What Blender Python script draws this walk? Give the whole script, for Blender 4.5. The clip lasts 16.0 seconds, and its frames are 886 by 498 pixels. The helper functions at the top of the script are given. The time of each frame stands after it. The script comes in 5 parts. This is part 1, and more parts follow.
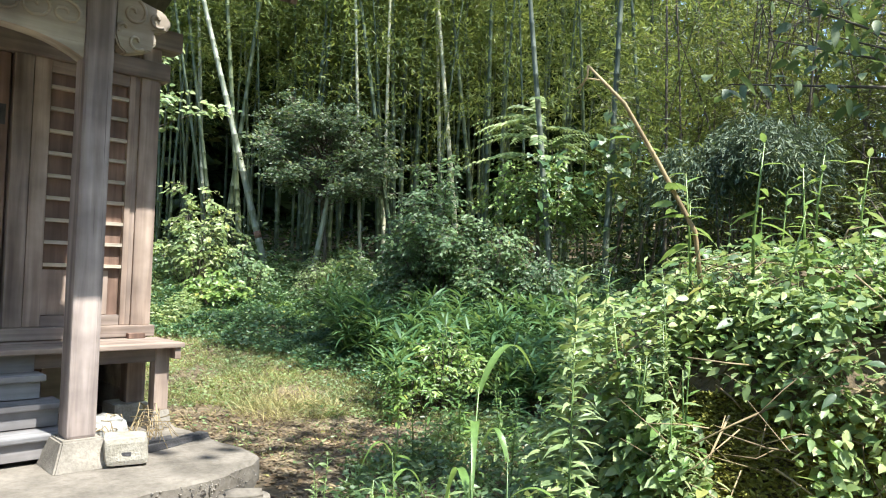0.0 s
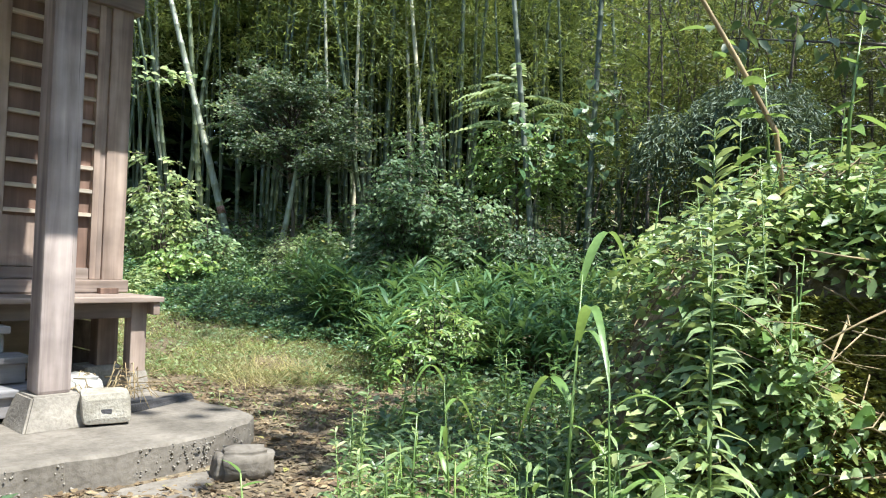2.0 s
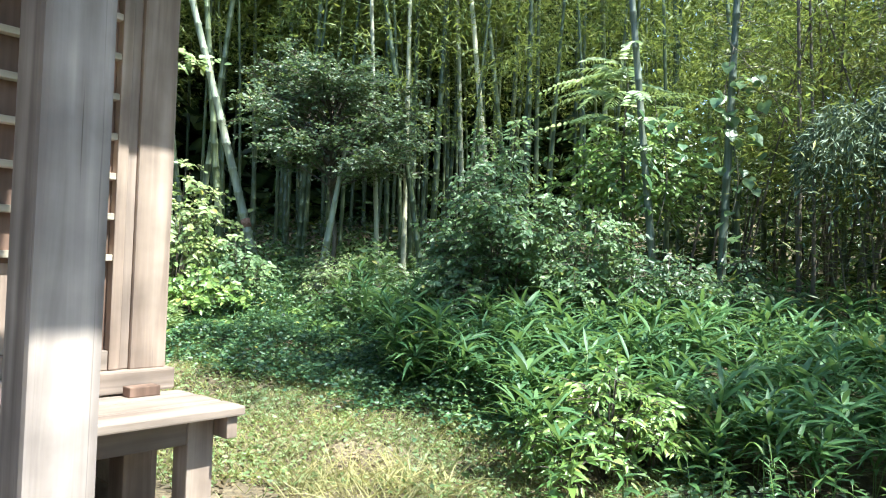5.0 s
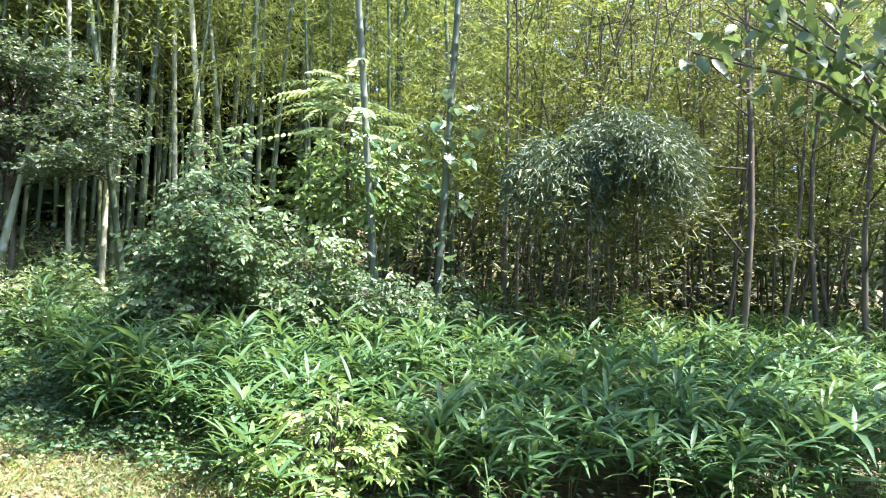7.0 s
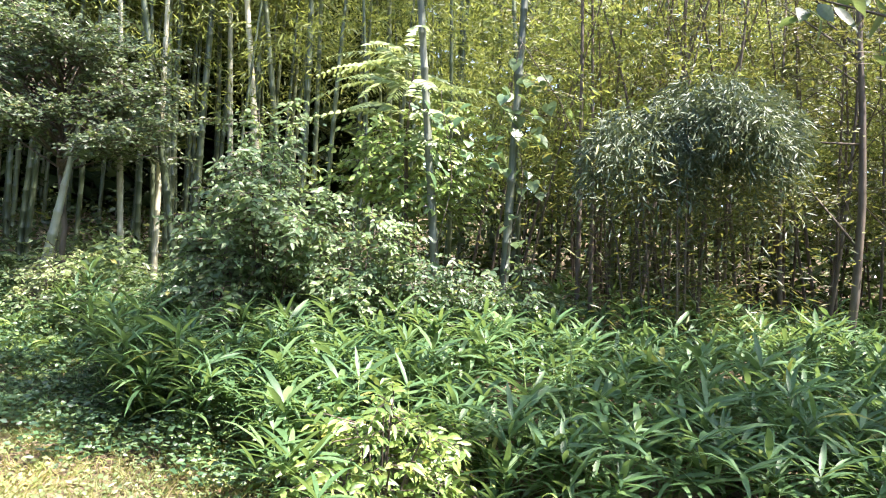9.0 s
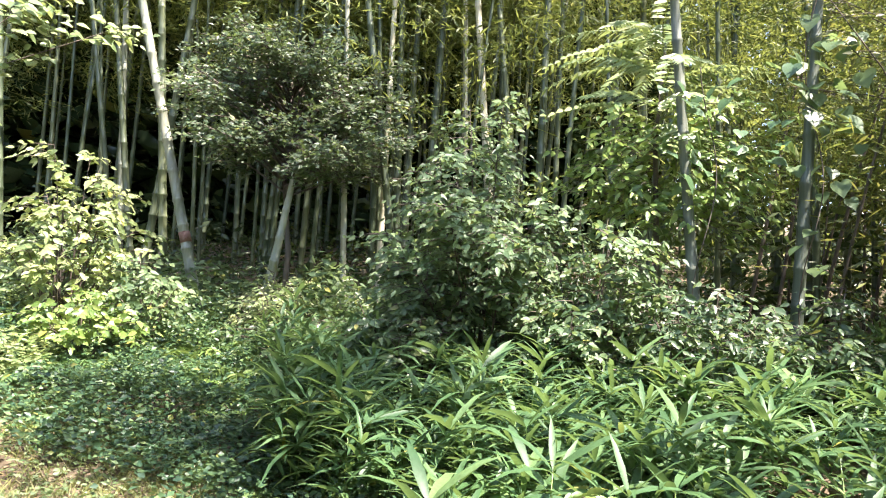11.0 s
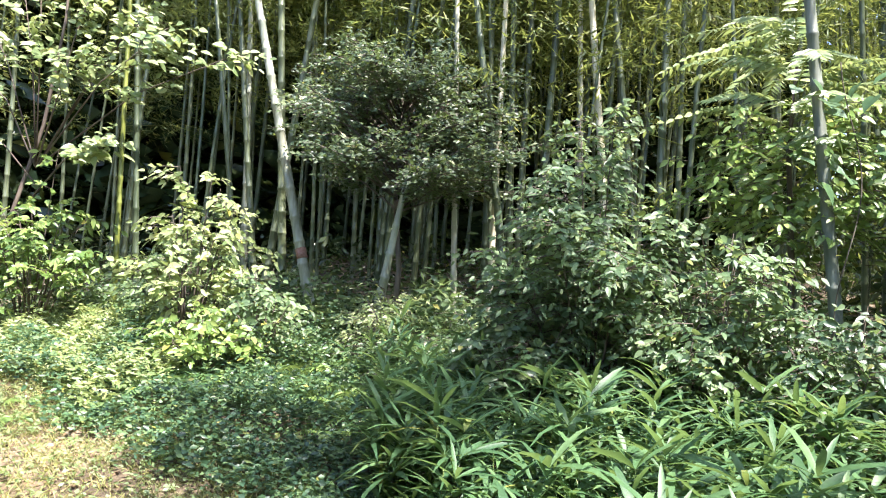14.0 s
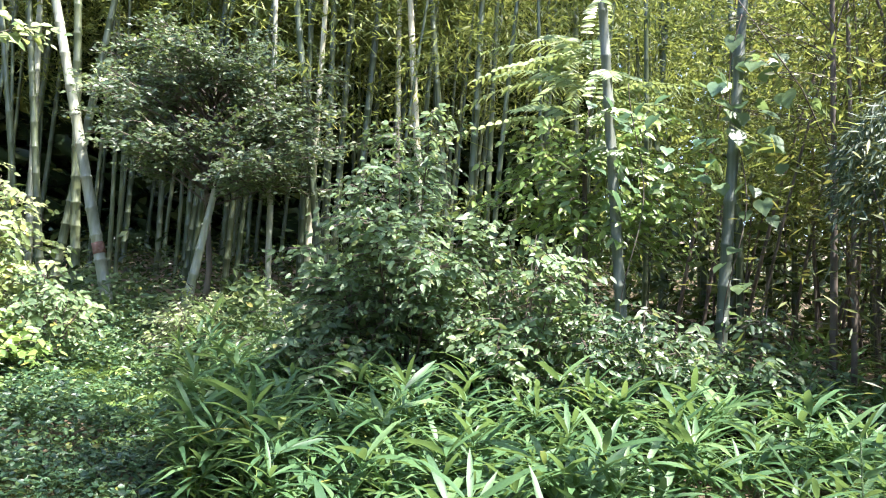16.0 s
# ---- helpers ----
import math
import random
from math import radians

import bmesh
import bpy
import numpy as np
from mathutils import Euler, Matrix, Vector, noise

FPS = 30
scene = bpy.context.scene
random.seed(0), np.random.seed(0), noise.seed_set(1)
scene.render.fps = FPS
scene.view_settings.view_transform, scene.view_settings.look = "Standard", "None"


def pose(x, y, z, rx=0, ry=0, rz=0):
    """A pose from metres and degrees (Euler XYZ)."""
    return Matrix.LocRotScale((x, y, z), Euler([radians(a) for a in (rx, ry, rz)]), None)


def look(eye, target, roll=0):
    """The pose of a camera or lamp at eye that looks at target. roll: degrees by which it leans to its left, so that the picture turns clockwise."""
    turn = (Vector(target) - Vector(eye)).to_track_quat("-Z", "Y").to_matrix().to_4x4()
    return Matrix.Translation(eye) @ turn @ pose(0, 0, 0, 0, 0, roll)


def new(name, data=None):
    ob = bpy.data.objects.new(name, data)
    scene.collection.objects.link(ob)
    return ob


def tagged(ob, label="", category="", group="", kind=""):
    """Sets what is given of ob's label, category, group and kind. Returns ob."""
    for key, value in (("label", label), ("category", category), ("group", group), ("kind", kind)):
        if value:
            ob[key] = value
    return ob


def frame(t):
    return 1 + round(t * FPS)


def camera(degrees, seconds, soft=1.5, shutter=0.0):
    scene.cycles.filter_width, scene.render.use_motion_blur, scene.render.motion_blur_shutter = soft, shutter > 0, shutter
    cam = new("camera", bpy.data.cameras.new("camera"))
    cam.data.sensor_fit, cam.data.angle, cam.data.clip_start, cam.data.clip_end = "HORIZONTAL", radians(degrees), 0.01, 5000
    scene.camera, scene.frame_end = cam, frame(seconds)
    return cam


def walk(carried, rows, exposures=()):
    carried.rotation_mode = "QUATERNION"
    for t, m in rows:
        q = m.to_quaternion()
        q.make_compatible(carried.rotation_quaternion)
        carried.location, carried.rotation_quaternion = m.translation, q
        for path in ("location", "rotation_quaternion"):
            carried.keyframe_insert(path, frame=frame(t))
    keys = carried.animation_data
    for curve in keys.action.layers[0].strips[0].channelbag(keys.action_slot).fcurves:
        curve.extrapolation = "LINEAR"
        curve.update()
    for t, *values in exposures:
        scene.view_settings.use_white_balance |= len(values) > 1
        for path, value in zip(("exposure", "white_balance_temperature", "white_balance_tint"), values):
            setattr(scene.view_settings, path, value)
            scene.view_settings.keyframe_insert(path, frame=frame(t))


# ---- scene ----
cam = camera(63.4, 16.0, soft=1.1)
PATH = [
    (0, (0.89, 1.145, 1.579), (0.542, 3.113, 1.645), 1.9),
    (0.5, (0.879, 1.117, 1.494), (0.622, 3.1, 1.565), 1.8),
    (1, (0.763, 1.102, 1.356), (0.554, 3.09, 1.429), 1.8),
    (1.5, (0.605, 1.221, 1.254), (0.408, 3.21, 1.319), 2.1),
    (2, (0.433, 1.495, 1.206), (0.216, 3.482, 1.261), 1.8),
    (2.5, (0.226, 1.776, 1.253), (-0.041, 3.757, 1.31), 2.0),
    (3, (-0.197, 2.096, 1.356), (-0.523, 4.069, 1.4), 1.9),
    (3.2, (-0.314, 2.204, 1.387), (-0.657, 4.174, 1.435), 1.9),
    (5.3, (-1.163, 3.839, 1.532), (-1.269, 5.835, 1.607), 1.7),
    (5.5, (-1.146, 3.88, 1.544), (-1.157, 5.878, 1.627), 1.9),
    (6, (-1.098, 3.979, 1.565), (-0.864, 5.963, 1.667), 1.7),
    (6.5, (-1.092, 3.977, 1.583), (-0.66, 5.927, 1.697), 1.9),
    (7, (-1.124, 4.0, 1.593), (-0.561, 5.915, 1.715), 1.9),
    (7.5, (-1.151, 4.022, 1.586), (-0.538, 5.922, 1.707), 2.1),
    (8, (-1.158, 4.076, 1.583), (-0.554, 5.979, 1.696), 2.1),
    (8.2, (-1.169, 4.123, 1.584), (-0.588, 6.034, 1.687), 2.1),
    (10.3, (-0.552, 6.114, 1.59), (-0.619, 8.111, 1.682), 3.2),
    (10.5, (-0.557, 6.23, 1.581), (-0.704, 8.222, 1.692), 3.3),
    (11, (-0.513, 6.387, 1.607), (-0.85, 8.354, 1.75), 3.5),
    (11.5, (-0.436, 6.592, 1.664), (-0.945, 8.521, 1.803), 3.5),
    (12, (-0.44, 6.612, 1.679), (-1.088, 8.5, 1.818), 3.7),
    (12.5, (-0.446, 6.615, 1.675), (-1.174, 8.472, 1.819), 3.8),
    (13, (-0.446, 6.614, 1.68), (-1.2, 8.461, 1.824), 3.9),
    (13.5, (-0.446, 6.623, 1.682), (-1.174, 8.48, 1.827), 3.9),
    (14, (-0.443, 6.636, 1.686), (-1.107, 8.516, 1.838), 3.9),
    (14.5, (-0.444, 6.638, 1.688), (-1.017, 8.547, 1.848), 3.9),
    (15, (-0.438, 6.634, 1.691), (-0.909, 8.57, 1.857), 3.7),
    (15.5, (-0.428, 6.647, 1.694), (-0.776, 8.609, 1.867), 3.6),
    (16, (-0.446, 6.585, 1.67), (-0.612, 8.57, 1.852), 3.5),
]

walk(cam, [(t, look(eye, target, roll)) for t, eye, target, roll in PATH],
     exposures=[(0.0, 1.45, 6150, 4), (1.0, 1.43, 6100, 4), (2.5, 1.28, 5950, 4), (3.2, 1.48, 5900, 2), (5.5, 1.92, 5850, -3), (6.0, 2.04, 5850, -2), (7.5, 2.42, 6350, 14), (11.0, 2.2, 6700, 20), (14.0, 2.10, 6300, 19), (16.0, 2.22, 6200, 18)])

# ---- light ----
SUN_TO = Vector((0.9, -0.46, 1.9)).normalized()
world = bpy.data.worlds.new("sky")
scene.world = world
world.use_nodes = True
wn = world.node_tree
sky = wn.nodes.new("ShaderNodeTexSky")
sky.sky_type, sky.sun_disc = "NISHITA", False
sky.sun_elevation = math.asin(SUN_TO.z)
sky.sun_rotation = math.atan2(SUN_TO.x, SUN_TO.y)
wn.links.new(sky.outputs[0], wn.nodes["Background"].inputs[0])
wn.nodes["Background"].inputs[1].default_value = 0.15
sun = new("sun", bpy.data.lights.new("sun", "SUN"))
sun.data.energy, sun.data.angle, sun.data.color = 5.0, radians(0.6), (1.0, 0.95, 0.86)
sun.matrix_world = look(SUN_TO * 60, (0, 0, 0))


# ---- materials ----
def material(name, rough=0.7):
    m = bpy.data.materials.new(name)
    m.use_nodes = True
    b = m.node_tree.nodes["Principled BSDF"]
    b.inputs["Roughness"].default_value = rough
    return m, m.node_tree, b


def ramp(nt, stops):
    r = nt.nodes.new("ShaderNodeValToRGB")
    e = r.color_ramp.elements
    while len(e) < len(stops):
        e.new(0.5)
    for el, (p, c) in zip(e, stops):
        el.position, el.color = p, (*c, 1)
    return r


def noise_tex(nt, scale, detail=4, stretch=None, coord="Object"):
    n = nt.nodes.new("ShaderNodeTexNoise")
    n.inputs["Scale"].default_value, n.inputs["Detail"].default_value = scale, detail
    tc = nt.nodes.new("ShaderNodeTexCoord")
    if stretch:
        mp = nt.nodes.new("ShaderNodeMapping")
        mp.inputs["Scale"].default_value = stretch
        nt.links.new(tc.outputs[coord], mp.inputs[0])
        nt.links.new(mp.outputs[0], n.inputs[0])
    else:
        nt.links.new(tc.outputs[coord], n.inputs[0])
    return n


def mixc(nt, mode, fac, a, b):
    x = nt.nodes.new("ShaderNodeMix")
    x.data_type, x.blend_type = "RGBA", mode
    if isinstance(fac, float):
        x.inputs[0].default_value = fac
    else:
        nt.links.new(fac, x.inputs[0])
    nt.links.new(a, x.inputs[6])
    nt.links.new(b, x.inputs[7])
    return x.outputs[2]


def bump(nt, b, height, strength, dist=0.01):
    n = nt.nodes.new("ShaderNodeBump")
    n.inputs["Strength"].default_value, n.inputs["Distance"].default_value = strength, dist
    nt.links.new(height, n.inputs["Height"])
    nt.links.new(n.outputs[0], b.inputs["Normal"])


def leaf_mat(name, dark, mid, light, rough=0.45, through_light=0.35, glow=(0.30, 0.42, 0.05)):
    """Leaf: colour by leaf, by patch and along the blade, with light that passes through."""
    m, nt, b = material(name, rough)
    g = nt.nodes.new("ShaderNodeNewGeometry")
    oi = nt.nodes.new("ShaderNodeObjectInfo")
    r = ramp(nt, [(0.0, dark), (0.55, mid), (0.97, light), (1.0, (0.34, 0.32, 0.08))])
    nt.links.new(g.outputs["Random Per Island"], r.inputs[0])
    n = noise_tex(nt, 1.3, 3)
    r2 = ramp(nt, [(0.3, (0.62, 0.68, 0.72)), (0.7, (1.15, 1.1, 0.95))])
    nt.links.new(n.outputs[0], r2.inputs[0])
    col = mixc(nt, "MULTIPLY", 1.0, r.outputs[0], r2.outputs[0])
    r3 = ramp(nt, [(0.0, (0.8, 0.85, 0.85)), (1.0, (1.15, 1.1, 1.0))])
    nt.links.new(oi.outputs["Random"], r3.inputs[0])
    col = mixc(nt, "MULTIPLY", 1.0, col, r3.outputs[0])
    n2 = noise_tex(nt, 60, 2)
    r4 = ramp(nt, [(0.35, (0.85, 0.85, 0.8)), (0.65, (1.1, 1.1, 1.05))])
    nt.links.new(n2.outputs[0], r4.inputs[0])
    col = mixc(nt, "MULTIPLY", 1.0, col, r4.outputs[0])
    nt.links.new(col, b.inputs["Base Color"])
    bump(nt, b, n2.outputs[0], 0.25, 0.003)
    tr = nt.nodes.new("ShaderNodeBsdfTranslucent")
    gl = nt.nodes.new("ShaderNodeRGB")
    gl.outputs[0].default_value = (*glow, 1)
    nt.links.new(mixc(nt, "MIX", 0.6, col, gl.outputs[0]), tr.inputs[0])
    mx = nt.nodes.new("ShaderNodeMixShader")
    mx.inputs[0].default_value = through_light
    nt.links.new(b.outputs[0], mx.inputs[1])
    nt.links.new(tr.outputs[0], mx.inputs[2])
    nt.links.new(mx.outputs[0], nt.nodes["Material Output"].inputs[0])
    return m


def wood_mat(name, dark, light, rough=0.75, along=2):
    m, nt, b = material(name, rough)
    st = [15.0, 15.0, 15.0]
    st[along] = 0.8
    n = noise_tex(nt, 1.0, 9, st)
    n.inputs["Distortion"].default_value = 0.6
    r = ramp(nt, [(0.22, dark), (0.5, tuple((a + c) / 2 for a, c in zip(dark, light))), (0.78, light)])
    nt.links.new(n.outputs[0], r.inputs[0])
    n2 = noise_tex(nt, 3.1, 7)
    r2 = ramp(nt, [(0.3, (0.6, 0.58, 0.58)), (0.7, (1.15, 1.12, 1.1))])
    nt.links.new(n2.outputs[0], r2.inputs[0])
    st3 = [6.0, 6.0, 6.0]
    st3[along] = 0.5
    n5 = noise_tex(nt, 1.0, 5, st3)
    r5 = ramp(nt, [(0.36, (0.62, 0.58, 0.56)), (0.56, (1.06, 1.06, 1.06))])
    nt.links.new(n5.outputs[0], r5.inputs[0])
    st2 = [70.0, 70.0, 70.0]
    st2[along] = 0.7
    n3 = noise_tex(nt, 1.0, 3, st2)
    r3 = ramp(nt, [(0.25, (0.30, 0.27, 0.26)), (0.31, (1, 1, 1))])
    nt.links.new(n3.outputs[0], r3.inputs[0])
    oi = nt.nodes.new("ShaderNodeObjectInfo")
    r4 = ramp(nt, [(0.0, (0.82, 0.82, 0.84)), (1.0, (1.12, 1.08, 1.05))])
    nt.links.new(oi.outputs["Random"], r4.inputs[0])
    col = mixc(nt, "MULTIPLY", 1.0, r.outputs[0], r2.outputs[0])
    col = mixc(nt, "MULTIPLY", 0.8, col, r3.outputs[0])
    col = mixc(nt, "MULTIPLY", 0.9, col, r5.outputs[0])
    col = mixc(nt, "MULTIPLY", 1.0, col, r4.outputs[0])
    nt.links.new(col, b.inputs["Base Color"])
    bump(nt, b, n.outputs[0], 0.5, 0.006)
    return m


def stone_mat(name, dark, light, scale=6, rough=0.9, moss=0.0):
    m, nt, b = material(name, rough)
    n = noise_tex(nt, scale, 8)
    r = ramp(nt, [(0.3, dark), (0.68, light)])
    nt.links.new(n.outputs[0], r.inputs[0])
    n2 = noise_tex(nt, scale * 9, 4)
    r2 = ramp(nt, [(0.28, (0.72, 0.7, 0.68)), (0.6, (1.05, 1.05, 1.05))])
    nt.links.new(n2.outputs[0], r2.inputs[0])
    col = mixc(nt, "MULTIPLY", 0.8, r.outputs[0], r2.outputs[0])
    if moss:
        n3 = noise_tex(nt, 3.0, 6)
        r3 = ramp(nt, [(0.5 - moss * 0.2, (0, 0, 0)), (0.62, (1, 1, 1))])
        nt.links.new(n3.outputs[0], r3.inputs[0])
        g = nt.nodes.new("ShaderNodeRGB")
        g.outputs[0].default_value = (0.13, 0.13, 0.035, 1)
        col = mixc(nt, "MIX", r3.outputs[0], col, g.outputs[0])
    nt.links.new(col, b.inputs["Base Color"])
    bump(nt, b, n2.outputs[0], 0.6, 0.01)
    return m


def culm_mat(name, low, high, rough=0.35):
    """Bamboo culm: fine grain along it, blotches and a pale bloom."""
    m, nt, b = material(name, rough)
    n = noise_tex(nt, 1.0, 5, (30, 30, 0.6))
    r = ramp(nt, [(0.3, low), (0.7, high)])
    nt.links.new(n.outputs[0], r.inputs[0])
    n2 = noise_tex(nt, 1.7, 5)
    r2 = ramp(nt, [(0.3, (0.55, 0.6, 0.55)), (0.7, (1.25, 1.2, 1.15))])
    nt.links.new(n2.outputs[0], r2.inputs[0])
    oi = nt.nodes.new("ShaderNodeObjectInfo")
    r3 = ramp(nt, [(0.0, (0.55, 0.62, 0.6)), (0.6, (1.0, 1.0, 1.0)), (1.0, (1.3, 1.25, 1.15))])
    nt.links.new(oi.outputs["Random"], r3.inputs[0])
    col = mixc(nt, "MULTIPLY", 1.0, r.outputs[0], r2.outputs[0])
    col = mixc(nt, "MULTIPLY", 1.0, col, r3.outputs[0])
    nt.links.new(col, b.inputs["Base Color"])
    bump(nt, b, n.outputs[0], 0.2, 0.003)
    return m


WOOD = wood_mat("weathered_wood", (0.19, 0.138, 0.112), (0.50, 0.41, 0.352))
PILLAR_WOOD = wood_mat("grey_pillar_wood", (0.17, 0.143, 0.136), (0.50, 0.435, 0.415))
WOOD_A = wood_mat("weathered_wood_level", (0.15, 0.115, 0.098), (0.41, 0.34, 0.295), along=0)
WOOD_DARK = wood_mat("dark_door_wood", (0.12, 0.075, 0.055), (0.31, 0.20, 0.155))
WOOD_PALE = wood_mat("pale_carved_wood", (0.40, 0.35, 0.28), (0.62, 0.56, 0.47), along=0)
GREY_WOOD = wood_mat("grey_step_wood", (0.19, 0.185, 0.19), (0.38, 0.375, 0.385), along=0)
ROOF_MAT = wood_mat("roof_boards", (0.06, 0.05, 0.045), (0.14, 0.12, 0.1), along=1)
CONCRETE = stone_mat("old_concrete", (0.10, 0.085, 0.07), (0.225, 0.195, 0.165), 3)
FOOT_STONE = stone_mat("pale_foot_stone", (0.17, 0.148, 0.125), (0.31, 0.275, 0.235), 5)
TUFF = stone_mat("pale_tuff_stone", (0.25, 0.222, 0.18), (0.42, 0.385, 0.33), 7)
ROCK = stone_mat("grey_rock", (0.22, 0.21, 0.2), (0.5, 0.48, 0.45), 5)
BLACK_BOARD = stone_mat("charred_board", (0.02, 0.02, 0.022), (0.07, 0.065, 0.07), 9, 0.6)
STRAW = wood_mat("dry_stalk", (0.22, 0.16, 0.08), (0.5, 0.4, 0.22))
BARK = wood_mat("bark", (0.06, 0.05, 0.04), (0.2, 0.17, 0.13))
RED_PAINT = stone_mat("faded_red_mark", (0.28, 0.13, 0.095), (0.40, 0.24, 0.18), 30)
CULM = culm_mat("culm_grey_green", (0.068, 0.09, 0.052), (0.165, 0.195, 0.118))
# Pale dry culm; also the colour for culms painted as sunlit.
CULM_PALE = culm_mat("culm_pale_dry_sunlit", (0.38, 0.36, 0.27), (0.62, 0.60, 0.50))
CULM_DARK = culm_mat("culm_grey_green", (0.10, 0.12, 0.095), (0.23, 0.25, 0.205), 0.5)
CULM_YELLOW = culm_mat("culm_yellow_green", (0.10, 0.13, 0.03), (0.20, 0.23, 0.06))
STEM_GREEN = culm_mat("green_stem", (0.10, 0.17, 0.04), (0.25, 0.34, 0.10))

L_SASA = leaf_mat("dwarf_bamboo_leaf", (0.05, 0.122, 0.056), (0.09, 0.188, 0.084), (0.165, 0.275, 0.124), 0.5, 0.34, (0.26, 0.38, 0.09))
L_BAMBOO = leaf_mat("bamboo_leaf", (0.06, 0.105, 0.035), (0.145, 0.21, 0.065), (0.33, 0.37, 0.12), 0.5, 0.45, (0.38, 0.42, 0.09))
# Dark evergreen colour; in deep growth it also stands in for shade.
L_DARK = leaf_mat("evergreen_shade_leaf", (0.035, 0.06, 0.035), (0.07, 0.11, 0.055), (0.16, 0.20, 0.09), 0.26, 0.18, (0.2, 0.3, 0.06))
L_TREE = leaf_mat("small_tree_leaf", (0.06, 0.095, 0.055), (0.115, 0.17, 0.09), (0.24, 0.29, 0.17), 0.43, 0.3, (0.26, 0.36, 0.08))
L_SHRUB = leaf_mat("shrub_leaf", (0.065, 0.12, 0.07), (0.125, 0.20, 0.105), (0.25, 0.33, 0.18), 0.4, 0.4, (0.30, 0.42, 0.12))
# Brighter leaf colour, with sunlight partly put into it.
L_BRIGHT = leaf_mat("sunlit_tint_leaf", (0.10, 0.185, 0.06), (0.20, 0.32, 0.095), (0.37, 0.47, 0.17), 0.38, 0.38, (0.34, 0.44, 0.10))
L_COVER = leaf_mat("ground_cover_leaf", (0.035, 0.09, 0.055), (0.075, 0.155, 0.08), (0.17, 0.26, 0.11), 0.42, 0.22, (0.25, 0.35, 0.08))
L_GRASS = leaf_mat("grass_blade", (0.13, 0.18, 0.06), (0.25, 0.28, 0.10), (0.48, 0.42, 0.22), 0.55, 0.35, (0.4, 0.4, 0.12))
L_WEED = leaf_mat("weed_leaf", (0.065, 0.15, 0.065), (0.13, 0.25, 0.095), (0.25, 0.37, 0.15), 0.4, 0.33, (0.3, 0.42, 0.1))
L_WEEP = leaf_mat("hanging_bamboo_leaf", (0.06, 0.095, 0.065), (0.11, 0.155, 0.105), (0.19, 0.235, 0.16), 0.6, 0.15, (0.25, 0.3, 0.1))
L_GREY = leaf_mat("grey_green_shrub_leaf", (0.085, 0.15, 0.075), (0.16, 0.255, 0.125), (0.29, 0.39, 0.21), 0.48, 0.38, (0.32, 0.42, 0.12))
L_OLIVE = leaf_mat("thicket_leaf", (0.04, 0.058, 0.022), (0.08, 0.105, 0.037), (0.18, 0.20, 0.07), 0.5, 0.35, (0.34, 0.33, 0.07))
L_STRAW = leaf_mat("straw_blade", (0.28, 0.24, 0.11), (0.42, 0.36, 0.18), (0.55, 0.48, 0.28), 0.6, 0.3, (0.45, 0.4, 0.15))
# Palest leaf colour, standing in for leaves in full sun.
L_PALE = leaf_mat("pale_sunlit_tint_leaf", (0.16, 0.24, 0.11), (0.29, 0.38, 0.185), (0.47, 0.53, 0.31), 0.42, 0.38, (0.4, 0.46, 0.12))
L_MOSS = leaf_mat("bank_moss", (0.16, 0.15, 0.03), (0.30, 0.28, 0.06), (0.45, 0.42, 0.12), 0.8, 0.2, (0.4, 0.38, 0.08))
L_DRY = leaf_mat("dead_leaf", (0.08, 0.05, 0.035), (0.18, 0.12, 0.075), (0.36, 0.27, 0.19), 0.7, 0.1, (0.3, 0.2, 0.1))


def ground_mat():
    m, nt, b = material("forest_soil", 0.95)
    n = noise_tex(nt, 1.2, 8)
    r = ramp(nt, [(0.3, (0.07, 0.055, 0.035)), (0.5, (0.16, 0.125, 0.085)), (0.7, (0.30, 0.25, 0.18))])
    nt.links.new(n.outputs[0], r.inputs[0])
    n2 = noise_tex(nt, 25, 6)
    r2 = ramp(nt, [(0.3, (0.45, 0.42, 0.38)), (0.7, (1.25, 1.2, 1.1))])
    nt.links.new(n2.outputs[0], r2.inputs[0])
    col = mixc(nt, "MULTIPLY", 1.0, r.outputs[0], r2.outputs[0])
    nt.links.new(col, b.inputs["Base Color"])
    bump(nt, b, n2.outputs[0], 0.8, 0.03)
    return m


SOIL = ground_mat()


# ---- building helpers ----
def link_mesh(name, mesh, mat, parent=None, label=""):
    ob = new(name, mesh)
    if mat and not mesh.materials:
        mesh.materials.append(mat)
    if parent:
        ob.parent = parent
    if label:
        ob["label"] = label
    return ob


def part(name, bm, mat, parent=None, label="", smooth=False):
    me = bpy.data.meshes.new(name)
    bm.to_mesh(me)
    bm.free()
    if smooth:
        me.shade_smooth()
    return link_mesh(name, me, mat, parent, label)


def holder(name, m, label, category, group=""):
    ob = new(name)
    ob.matrix_world = m
    ob.empty_display_size = 0.1
    return tagged(ob, label, category, group)


def box_bm(x0, x1, y0, y1, z0, z1, bev=0.006, bm=None, wobble=0.0):
    bm = bm or bmesh.new()
    r = bmesh.ops.create_cube(bm, size=1)
    for v in r["verts"]:
        v.co = Vector((x0 + (v.co.x + 0.5) * (x1 - x0), y0 + (v.co.y + 0.5) * (y1 - y0), z0 + (v.co.z + 0.5) * (z1 - z0)))
        if wobble:
            v.co += Vector([random.uniform(-wobble, wobble) for _ in range(3)])
    if bev:
        edges = list({e for v in r["verts"] for e in v.link_edges})
        bmesh.ops.bevel(bm, geom=edges, offset=bev, segments=2, affect="EDGES", profile=0.6)
    return bm


